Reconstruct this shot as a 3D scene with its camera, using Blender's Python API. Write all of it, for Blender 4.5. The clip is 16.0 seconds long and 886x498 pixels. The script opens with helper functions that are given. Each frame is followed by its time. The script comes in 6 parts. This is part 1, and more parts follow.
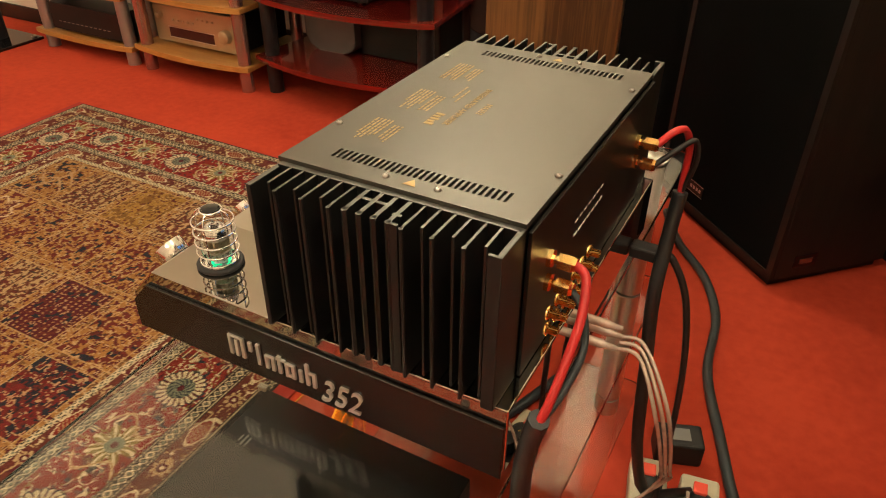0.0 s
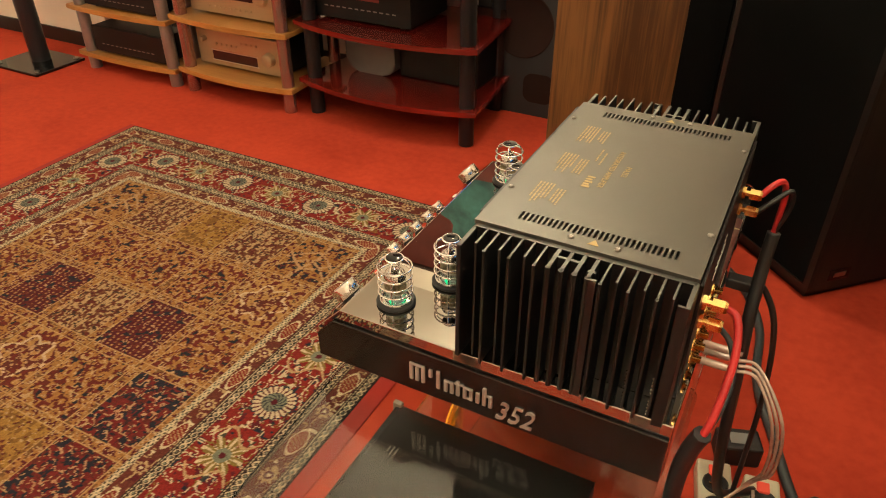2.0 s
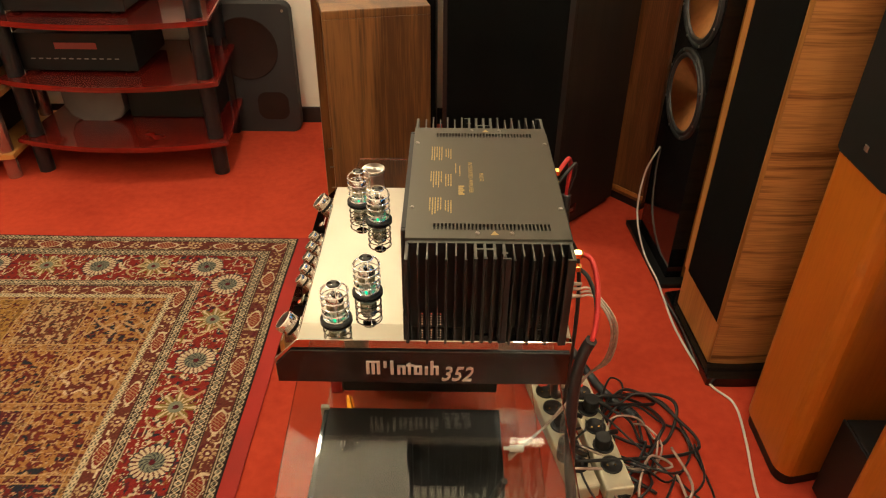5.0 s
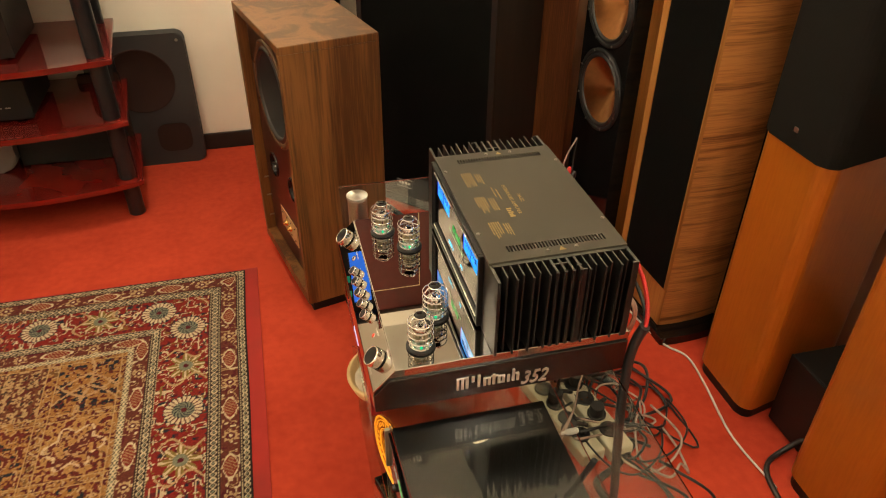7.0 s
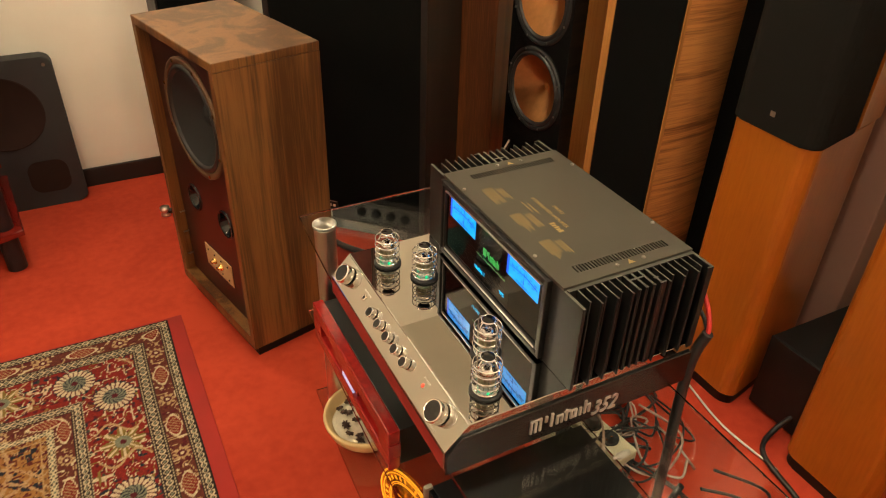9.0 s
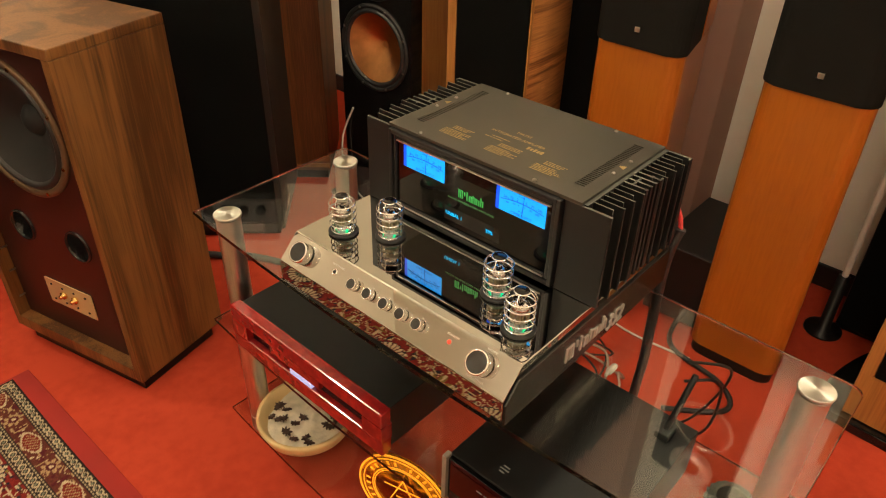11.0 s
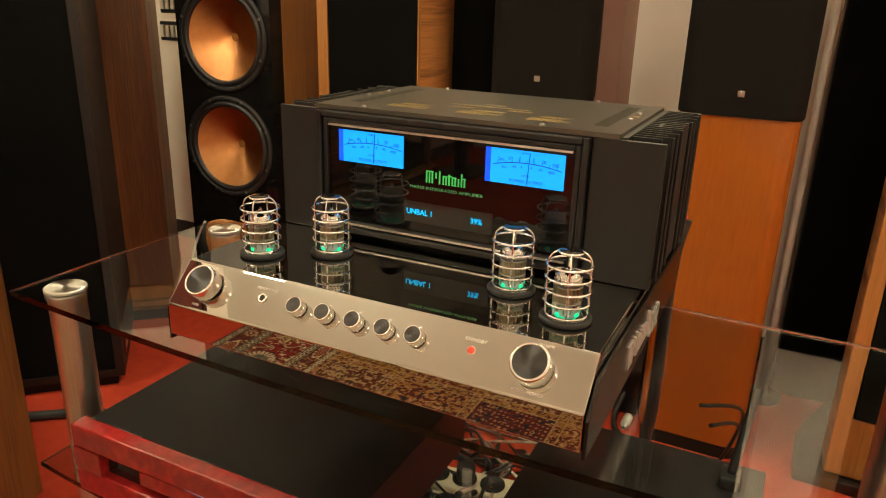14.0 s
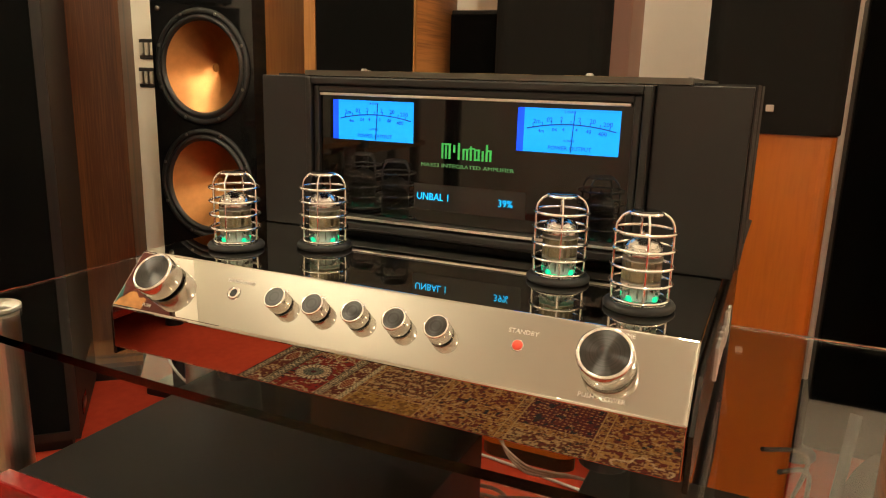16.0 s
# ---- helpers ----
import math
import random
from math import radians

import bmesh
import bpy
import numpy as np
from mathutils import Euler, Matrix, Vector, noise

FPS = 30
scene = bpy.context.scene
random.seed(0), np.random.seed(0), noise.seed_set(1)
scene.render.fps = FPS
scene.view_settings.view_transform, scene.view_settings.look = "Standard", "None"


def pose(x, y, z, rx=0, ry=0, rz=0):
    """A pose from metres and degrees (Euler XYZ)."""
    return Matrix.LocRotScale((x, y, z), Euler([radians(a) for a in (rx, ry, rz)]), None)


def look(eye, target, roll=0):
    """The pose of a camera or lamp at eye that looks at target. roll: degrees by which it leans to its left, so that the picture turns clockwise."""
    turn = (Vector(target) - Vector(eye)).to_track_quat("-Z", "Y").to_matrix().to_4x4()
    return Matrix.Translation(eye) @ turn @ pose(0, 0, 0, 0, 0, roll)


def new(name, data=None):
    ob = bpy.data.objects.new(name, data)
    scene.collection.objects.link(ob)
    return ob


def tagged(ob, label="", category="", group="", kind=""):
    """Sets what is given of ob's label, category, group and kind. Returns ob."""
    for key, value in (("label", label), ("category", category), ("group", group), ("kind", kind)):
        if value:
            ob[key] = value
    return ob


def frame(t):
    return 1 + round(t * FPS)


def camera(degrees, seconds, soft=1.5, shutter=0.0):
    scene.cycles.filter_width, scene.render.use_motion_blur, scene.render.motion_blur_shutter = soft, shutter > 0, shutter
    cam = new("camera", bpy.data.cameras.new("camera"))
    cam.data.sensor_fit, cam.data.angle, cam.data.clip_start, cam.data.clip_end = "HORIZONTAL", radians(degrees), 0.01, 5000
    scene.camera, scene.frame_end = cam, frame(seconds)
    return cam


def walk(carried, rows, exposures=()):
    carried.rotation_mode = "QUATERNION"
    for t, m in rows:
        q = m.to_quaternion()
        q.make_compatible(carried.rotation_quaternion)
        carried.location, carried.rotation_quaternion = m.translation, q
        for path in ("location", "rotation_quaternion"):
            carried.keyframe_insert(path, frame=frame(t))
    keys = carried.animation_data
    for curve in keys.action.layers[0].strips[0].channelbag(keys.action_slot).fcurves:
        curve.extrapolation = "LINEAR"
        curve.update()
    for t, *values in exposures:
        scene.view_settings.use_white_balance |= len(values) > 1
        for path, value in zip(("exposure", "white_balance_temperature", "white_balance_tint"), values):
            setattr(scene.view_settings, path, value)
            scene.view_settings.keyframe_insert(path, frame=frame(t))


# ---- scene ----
cam = camera(63.4, 16.0, 1.1)
PATH = [
    (0, (0.01, -0.008, 1.122), (-0.769, 1.456, 0.005), 0.5),
    (0.5, (0.011, -0.022, 1.146), (-0.775, 1.441, 0.032), 0.3),
    (1, (-0.009, -0.05, 1.174), (-0.788, 1.417, 0.059), 0.3),
    (1.5, (-0.06, -0.107, 1.207), (-0.837, 1.36, 0.091), 0.3),
    (2, (-0.109, -0.166, 1.233), (-0.876, 1.308, 0.119), 0.2),
    (2.5, (-0.144, -0.204, 1.254), (-0.807, 1.317, 0.137), 0.1),
    (3, (-0.175, -0.232, 1.262), (-0.699, 1.341, 0.143), 0.2),
    (3.5, (-0.191, -0.249, 1.269), (-0.587, 1.359, 0.148), 0.2),
    (4, (-0.219, -0.298, 1.289), (-0.49, 1.336, 0.168), 0.4),
    (4.5, (-0.276, -0.363, 1.333), (-0.407, 1.288, 0.212), 0.5),
    (5, (-0.317, -0.405, 1.384), (-0.323, 1.248, 0.258), 0.6),
    (5.2, (-0.332, -0.416, 1.398), (-0.299, 1.236, 0.271), 0.7),
    (7.3, (-0.71, -0.424, 1.487), (-0.239, 1.15, 0.346), 0.6),
    (7.5, (-0.738, -0.412, 1.482), (-0.227, 1.151, 0.343), 0.7),
    (8, (-0.788, -0.355, 1.469), (-0.205, 1.183, 0.331), 1.0),
    (8.2, (-0.796, -0.323, 1.464), (-0.189, 1.205, 0.326), 0.9),
    (10.3, (-1.056, -0.031, 1.354), (0.054, 1.208, 0.244), 2.1),
    (10.5, (-1.07, -0.017, 1.35), (0.075, 1.177, 0.226), 1.5),
    (11, (-1.096, 0.021, 1.318), (0.151, 1.101, 0.187), 1.6),
    (11.5, (-1.117, 0.074, 1.261), (0.197, 1.076, 0.134), 2.2),
    (12, (-1.117, 0.138, 1.208), (0.24, 1.076, 0.078), 1.9),
    (12.5, (-1.103, 0.187, 1.131), (0.326, 1.072, 0.047), 2.3),
    (13, (-1.077, 0.221, 1.087), (0.416, 1.029, 0.03), 2.0),
    (13.5, (-1.066, 0.244, 1.025), (0.554, 1.035, 0.159), 2.0),
    (14, (-1.061, 0.262, 0.962), (0.639, 1.087, 0.308), 1.7),
    (14.5, (-1.058, 0.281, 0.919), (0.694, 1.124, 0.452), 1.6),
    (15, (-1.031, 0.31, 0.868), (0.73, 1.144, 0.415), 1.5),
    (15.5, (-0.989, 0.336, 0.849), (0.775, 1.16, 0.393), 1.6),
    (16, (-0.958, 0.347, 0.838), (0.813, 1.159, 0.385), 1.6),
]
walk(cam, [(t, look(eye, target, roll)) for t, eye, target, roll in PATH])

# ---- world, lamps, exposure ----
scene.view_settings.exposure = -0.10
world = bpy.data.worlds.new("world")
scene.world = world
world.use_nodes = True
world.node_tree.nodes["Background"].inputs[0].default_value = (1.0, 0.82, 0.6, 1)
world.node_tree.nodes["Background"].inputs[1].default_value = 0.02
LAMP_COLOUR = (1.0, 0.86, 0.63)
# unseen globes added to light walls and loudspeaker fronts: x, y, strength
GLOBES = [(-0.98, 1.95, 46), (-3.05, 1.15, 26), (-1.40, -0.20, 24), (-3.3, -1.0, 18), (0.20, 0.46, 28), (0.05, -0.95, 26)]
DROP = 0.30
GLOBE_R = 0.075
CEIL = 2.6

# ---- mesh helpers ----


def bx(bm, x0, x1, y0, y1, z0, z1, bevel=0.0, seg=2):
    m = Matrix.Translation(((x0 + x1) / 2, (y0 + y1) / 2, (z0 + z1) / 2)) @ Matrix.Diagonal((abs(x1 - x0), abs(y1 - y0), abs(z1 - z0), 1))
    r = bmesh.ops.create_cube(bm, size=1, matrix=m)
    if bevel:
        es = list({e for v in r["verts"] for e in v.link_edges})
        bmesh.ops.bevel(bm, geom=es, offset=bevel, segments=seg, profile=0.5, affect="EDGES")
    return bm


AX = {"z": Matrix.Identity(4), "x": Matrix.Rotation(radians(90), 4, "Y"), "y": Matrix.Rotation(radians(-90), 4, "X")}


def cy(bm, c, r, h, axis="z", seg=24, r2=None, bevel=0.0, m=None):
    """A cylinder from c on, h long along the axis."""
    base = (m if m else Matrix.Translation(c) @ AX[axis]) @ Matrix.Translation((0, 0, h / 2))
    r_ = bmesh.ops.create_cone(bm, cap_ends=True, segments=seg, radius1=r, radius2=r if r2 is None else r2, depth=h, matrix=base)
    if bevel:
        es = list({e for v in r_["verts"] for e in v.link_edges if len(e.link_faces) == 2 and any(len(f.verts) > 4 for f in e.link_faces)})
        bmesh.ops.bevel(bm, geom=es, offset=bevel, segments=2, profile=0.5, affect="EDGES")
    return bm


def lathe(bm, prof, m=None, seg=32, smooth=True):
    """Turn (radius, height) pairs round the z axis of m."""
    m = m or Matrix.Identity(4)
    rings = []
    for r, z in prof:
        if r < 1e-6:
            rings.append([bm.verts.new(m @ Vector((0, 0, z)))])
        else:
            rings.append([bm.verts.new(m @ Vector((r * math.cos(2 * math.pi * k / seg), r * math.sin(2 * math.pi * k / seg), z))) for k in range(seg)])
    for a, b in zip(rings, rings[1:]):
        for k in range(seg):
            q = [a[k % len(a)], a[(k + 1) % len(a)], b[(k + 1) % len(b)], b[k % len(b)]]
            q = [v for n, v in enumerate(q) if v not in q[:n]]
            if len(q) > 2:
                f = bm.faces.new(q)
                f.smooth = smooth
    return bm


def ring(bm, R, r, m=None, seg=36, rs=8):
    return lathe(bm, [(R + r * math.cos(2 * math.pi * k / rs), r * math.sin(2 * math.pi * k / rs)) for k in range(rs + 1)], m, seg)


def smooth_line(pts, n=6):
    p = [Vector(q) for q in pts]
    if len(p) < 3:
        return p
    out = []
    for i in range(len(p) - 1):
        a, b, c, d = p[max(i - 1, 0)], p[i], p[i + 1], p[min(i + 2, len(p) - 1)]
        for k in range(n):
            t = k / n
            out.append(0.5 * (2 * b + (c - a) * t + (2 * a - 5 * b + 4 * c - d) * t * t + (3 * b - a - 3 * c + d) * t ** 3))
    return out + [p[-1]]


def sweep(bm, pts, r, seg=10, n=6, closed_ends=True):
    p = smooth_line(pts, n)
    up = Vector((0.3, 0.2, 1)).normalized()
    rings = []
    for i, q in enumerate(p):
        d = (p[min(i + 1, len(p) - 1)] - p[max(i - 1, 0)]).normalized()
        side = d.cross(up)
        if side.length < 0.05:
            side = d.cross(Vector((1, 0, 0)))
        side.normalize()
        up = side.cross(d).normalized()
        rings.append([bm.verts.new(q + r * (math.cos(2 * math.pi * k / seg) * side + math.sin(2 * math.pi * k / seg) * up)) for k in range(seg)])
    for a, b in zip(rings, rings[1:]):
        for k in range(seg):
            bm.faces.new((a[k], a[(k + 1) % seg], b[(k + 1) % seg], b[k])).smooth = True
    if closed_ends:
        bm.faces.new(rings[0][::-1])
        bm.faces.new(rings[-1])
    return bm


def prism(bm, poly, h, m=None, bevel=0.0, seg=2):
    """A flat outline in xy of m, h thick along its z."""
    m = m or Matrix.Identity(4)
    lo = [bm.verts.new(m @ Vector((x, y, 0))) for x, y in poly]
    hi = [bm.verts.new(m @ Vector((x, y, h))) for x, y in poly]
    n = len(poly)
    fs = [bm.faces.new(lo[::-1]), bm.faces.new(hi)] + [bm.faces.new((lo[k], lo[(k + 1) % n], hi[(k + 1) % n], hi[k])) for k in range(n)]
    if bevel:
        es = list({e for f in fs[:2] for e in f.edges})
        bmesh.ops.bevel(bm, geom=es, offset=bevel, segments=seg, profile=0.5, affect="EDGES")
    return bm


def mesh_of(name, bm, material):
    bmesh.ops.recalc_face_normals(bm, faces=bm.faces)
    me = bpy.data.meshes.new(name)
    bm.to_mesh(me)
    bm.free()
    if material:
        me.materials.append(material)
    return me


def thing(name, label, category, x=0, y=0, z=0, turn=0, group="", kind=""):
    ob = new(name)
    ob.empty_display_size = 0.05
    ob.matrix_basis = pose(x, y, z, 0, 0, turn)
    return tagged(ob, label, category, group, kind)


def part(name, bm, material, parent, label="", m=None):
    ob = new(name, mesh_of(name, bm, material))
    ob.parent = parent
    if m:
        ob.matrix_basis = m
    return tagged(ob, label)


def solo(name, bm, material, label, category, m=None, group="", kind=""):
    ob = new(name, mesh_of(name, bm, material))
    if m:
        ob.matrix_basis = m
    return tagged(ob, label, category, group, kind)


def B():
    return bmesh.new()


def lettering(name, words, size, material, parent, m, depth=0.0003, align="LEFT", label="", squash=1.0):
    cu = bpy.data.curves.new(name, "FONT")
    cu.body, cu.size, cu.extrude, cu.align_x, cu.align_y, cu.resolution_u = words, size, depth, align, "CENTER", 2
    tmp = bpy.data.objects.new(name, cu)
    me = bpy.data.meshes.new_from_object(tmp)
    bpy.data.objects.remove(tmp)
    me.transform(Matrix.Diagonal((squash, 1, 1, 1)))
    me.materials.clear()
    me.materials.append(material)
    ob = new(name, me)
    ob.parent = parent
    ob.matrix_basis = m
    return tagged(ob, label)


# ---- materials ----


def nodes_of(name):
    ma = bpy.data.materials.new(name)
    ma.use_nodes = True
    nt = ma.node_tree
    return ma, nt, nt.nodes["Principled BSDF"]


def lnk(nt, a, b):
    nt.links.new(a, b)


def add(nt, kind, **kw):
    n = nt.nodes.new(kind)
    for k, v in kw.items():
        n.inputs[k].default_value = v
    return n


def coords(nt, scale=(1, 1, 1), rot=(0, 0, 0)):
    tc = nt.nodes.new("ShaderNodeTexCoord")
    mp = nt.nodes.new("ShaderNodeMapping")
    mp.inputs["Scale"].default_value = scale
    mp.inputs["Rotation"].default_value = [radians(a) for a in rot]
    lnk(nt, tc.outputs["Object"], mp.inputs[0])
    return mp.outputs[0]


def ramp(nt, src, stops):
    r = nt.nodes.new("ShaderNodeValToRGB")
    while len(r.color_ramp.elements) < len(stops):
        r.color_ramp.elements.new(0.5)
    for e, (p, c) in zip(r.color_ramp.elements, stops):
        e.position, e.color = p, (*c, 1)
    lnk(nt, src, r.inputs[0])
    return r.outputs[0]


def bump(nt, src, bsdf, strength, dist=0.001):
    b = nt.nodes.new("ShaderNodeBump")
    b.inputs["Strength"].default_value, b.inputs["Distance"].default_value = strength, dist
    lnk(nt, src, b.inputs["Height"])
    lnk(nt, b.outputs[0], bsdf.inputs["Normal"])


def plain(name, colour, rough=0.5, metal=0.0, vary=0.12, scale=8.0, fine=120.0, bumped=0.1, coat=0.0, dist=0.0006, spec=0.5):
    """A surface with a soft stain-like variation and a fine grain."""
    ma, nt, p = nodes_of(name)
    v = coords(nt)
    n1 = add(nt, "ShaderNodeTexNoise", Scale=scale, Detail=4.0)
    n2 = add(nt, "ShaderNodeTexNoise", Scale=fine, Detail=2.0)
    lnk(nt, v, n1.inputs["Vector"])
    lnk(nt, v, n2.inputs["Vector"])
    lo, hi = [c * (1 - vary) for c in colour], [min(1, c * (1 + vary)) for c in colour]
    lnk(nt, ramp(nt, n1.outputs[0], [(0.3, lo), (0.7, hi)]), p.inputs["Base Color"])
    mr = nt.nodes.new("ShaderNodeMapRange")
    mr.inputs["To Min"].default_value, mr.inputs["To Max"].default_value = max(0.0, rough * 0.85), min(1.0, rough * 1.15)
    lnk(nt, n1.outputs[0], mr.inputs[0])
    lnk(nt, mr.outputs[0], p.inputs["Roughness"])
    p.inputs["Metallic"].default_value = metal
    p.inputs["Coat Weight"].default_value = coat
    p.inputs["Specular IOR Level"].default_value = spec
    if bumped:
        bump(nt, n2.outputs[0], p, bumped, dist)
    return ma


def wood(name, dark, light, grain=(14, 14, 0.9), rough=0.4, coat=0.0, wav=3.5, fine=(260, 260, 9)):
    ma, nt, p = nodes_of(name)
    v = coords(nt, grain)
    n0 = add(nt, "ShaderNodeTexNoise", Scale=1.0, Detail=3.0, Roughness=0.55, Distortion=0.6)
    lnk(nt, v, n0.inputs["Vector"])
    mul = nt.nodes.new("ShaderNodeMath")
    mul.operation = "MULTIPLY"
    mul.inputs[1].default_value = wav * 6.28
    lnk(nt, n0.outputs[0], mul.inputs[0])
    sn = nt.nodes.new("ShaderNodeMath")
    sn.operation = "SINE"
    lnk(nt, mul.outputs[0], sn.inputs[0])
    v2 = coords(nt, fine)
    n2 = add(nt, "ShaderNodeTexNoise", Scale=1.0, Detail=2.0)
    lnk(nt, v2, n2.inputs["Vector"])
    mix = nt.nodes.new("ShaderNodeMath")
    mix.operation = "MULTIPLY_ADD"
    lnk(nt, sn.outputs[0], mix.inputs[0])
    mix.inputs[1].default_value = 0.26
    lnk(nt, n2.outputs[0], mix.inputs[2])
    mid = [(a + b) / 2 for a, b in zip(dark, light)]
    lnk(nt, ramp(nt, mix.outputs[0], [(0.2, dark), (0.5, mid), (0.8, light)]), p.inputs["Base Color"])
    p.inputs["Roughness"].default_value = rough
    p.inputs["Coat Weight"].default_value = coat
    bump(nt, n2.outputs[0], p, 0.12, 0.0004)
    return ma


def brushed(name, colour, rough=0.25, stretch=(400, 400, 6)):
    ma, nt, p = nodes_of(name)
    v = coords(nt, stretch)
    n = add(nt, "ShaderNodeTexNoise", Scale=1.0, Detail=2.0)
    lnk(nt, v, n.inputs["Vector"])
    lnk(nt, ramp(nt, n.outputs[0], [(0.3, [c * 0.88 for c in colour]), (0.7, colour)]), p.inputs["Base Color"])
    p.inputs["Metallic"].default_value, p.inputs["Roughness"].default_value = 1.0, rough
    bump(nt, n.outputs[0], p, 0.08, 0.0002)
    return ma


def glow(name, colour, strength):
    ma, nt, p = nodes_of(name)
    p.inputs["Base Color"].default_value = (*colour, 1)
    p.inputs["Emission Color"].default_value = (*colour, 1)
    p.inputs["Emission Strength"].default_value = strength
    p.inputs["Roughness"].default_value = 0.4
    return ma


def clear(name, tint, rough=0.0, ior=1.45):
    ma, nt, p = nodes_of(name)
    p.inputs["Base Color"].default_value = (*tint, 1)
    p.inputs["Roughness"].default_value = rough
    p.inputs["Transmission Weight"].default_value = 1.0
    p.inputs["IOR"].default_value = ior
    return ma


def carpet_red():
    ma, nt, p = nodes_of("red_carpet")
    v = coords(nt)
    a = add(nt, "ShaderNodeTexNoise", Scale=2.2, Detail=5.0, Roughness=0.6)
    b = add(nt, "ShaderNodeTexNoise", Scale=420.0, Detail=3.0)
    c = add(nt, "ShaderNodeTexNoise", Scale=38.0, Detail=4.0)
    for n in (a, b, c):
        lnk(nt, v, n.inputs["Vector"])
    m = nt.nodes.new("ShaderNodeMath")
    m.operation = "MULTIPLY_ADD"
    lnk(nt, c.outputs[0], m.inputs[0])
    m.inputs[1].default_value = 0.45
    lnk(nt, a.outputs[0], m.inputs[2])
    m2 = nt.nodes.new("ShaderNodeMath")
    m2.operation = "MULTIPLY_ADD"
    lnk(nt, b.outputs[0], m2.inputs[0])
    m2.inputs[1].default_value = 0.3
    lnk(nt, m.outputs[0], m2.inputs[2])
    lnk(nt, ramp(nt, m2.outputs[0], [(0.6, (0.36, 0.032, 0.014)), (1.05, (0.52, 0.058, 0.024))]), p.inputs["Base Color"])
    p.inputs["Roughness"].default_value = 0.85
    p.inputs["Specular IOR Level"].default_value = 0.2
    bump(nt, m2.outputs[0], p, 0.35, 0.002)
    return ma


def rug_material():
    ma, nt, p = nodes_of("woven_rug")
    at = nt.nodes.new("ShaderNodeAttribute")
    at.attribute_name = "pile"
    v = coords(nt)
    n = add(nt, "ShaderNodeTexNoise", Scale=500.0, Detail=2.0)
    lnk(nt, v, n.inputs["Vector"])
    n2 = add(nt, "ShaderNodeTexNoise", Scale=5.0, Detail=4.0)
    lnk(nt, v, n2.inputs["Vector"])
    mx = nt.nodes.new("ShaderNodeMix")
    mx.data_type, mx.blend_type = "RGBA", "MULTIPLY"
    mx.inputs[0].default_value = 0.5
    lnk(nt, at.outputs["Color"], mx.inputs[6])
    lnk(nt, ramp(nt, n.outputs[0], [(0.3, (0.55, 0.55, 0.55)), (0.7, (1, 1, 1))]), mx.inputs[7])
    lnk(nt, mx.outputs[2], p.inputs["Base Color"])
    p.inputs["Roughness"].default_value = 0.9
    p.inputs["Specular IOR Level"].default_value = 0.15
    bump(nt, n.outputs[0], p, 0.4, 0.0015)
    return ma


M_CARPET = carpet_red()
M_RUG = rug_material()
M_WALL = plain("cream_wall", (0.86, 0.81, 0.70), 0.8, vary=0.05, scale=3, fine=180, bumped=0.15, dist=0.001)
M_CEIL = plain("ceiling_white", (0.80, 0.78, 0.68), 0.9, vary=0.04, scale=2, fine=90, bumped=0.1)
M_PINK = plain("brown_pink_paint", (0.36, 0.2, 0.15), 0.6, vary=0.06, scale=3)
M_BASE = plain("black_baseboard", (0.012, 0.011, 0.010), 0.45)
M_STEEL = plain("mirror_steel", (0.490, 0.474, 0.432), 0.012, 1.0, vary=0.02, scale=5, bumped=0.0)
M_CHROME = plain("chrome", (0.82, 0.81, 0.80), 0.04, 1.0, vary=0.02, bumped=0.0)
M_ALU = brushed("brushed_aluminium", (0.72, 0.69, 0.64), 0.28)
M_TURNED = brushed("turned_aluminium", (0.88, 0.86, 0.82), 0.17, (40, 40, 1500))
M_BLACK = plain("satin_black_paint", (0.007, 0.0068, 0.0066), 0.42, vary=0.2, fine=400, bumped=0.06, spec=0.35)
M_GLOSS = plain("gloss_black", (0.006, 0.006, 0.006), 0.06, vary=0.2, bumped=0.0)
M_FIN = plain("black_anodised", (0.0065, 0.0065, 0.0062), 0.48, 0.0, vary=0.2, fine=500, bumped=0.05)
M_COVER = plain("grey_powder_coat", (0.120, 0.114, 0.097), 0.42, 0.8, vary=0.06, scale=3, fine=900, bumped=0.25, dist=0.0003)
M_FINTOP = plain("grey_fin_top", (0.125, 0.125, 0.112), 0.45, 0.7, vary=0.08, scale=30, fine=900, bumped=0.15, dist=0.0003)
M_SIDE = plain("black_side_plate", (0.006, 0.0052, 0.0046), 0.24, vary=0.15, fine=300, bumped=0.03)
M_RUBBER = plain("black_rubber", (0.012, 0.012, 0.012), 0.55)
M_CABLE = plain("black_cable", (0.018, 0.018, 0.019), 0.42, vary=0.2, scale=30)
M_GREYCABLE = plain("blue_grey_cable", (0.035, 0.045, 0.05), 0.5, vary=0.2, scale=30)
M_REDSLEEVE = plain("red_heatshrink", (0.55, 0.03, 0.03), 0.45, vary=0.15, scale=40)
M_CLEARCABLE = plain("clear_grey_cable", (0.50, 0.38, 0.32), 0.25, 0.2, vary=0.2, scale=60)
M_WHITECABLE = plain("white_cable", (0.66, 0.63, 0.58), 0.45)
M_GOLD = plain("gold_plate", (0.85, 0.56, 0.2), 0.2, 1.0, vary=0.08, scale=40, bumped=0.0)
M_GOLDPRINT = plain("gold_print", (0.42, 0.30, 0.11), 0.45, 0.2, vary=0.08, scale=90, bumped=0.0)
M_SILVERPRINT = plain("silver_letters", (0.62, 0.61, 0.58), 0.3, 0.7, vary=0.1, scale=60, bumped=0.0)
M_WHITEPRINT = plain("white_print", (0.72, 0.69, 0.62), 0.5, bumped=0.0)
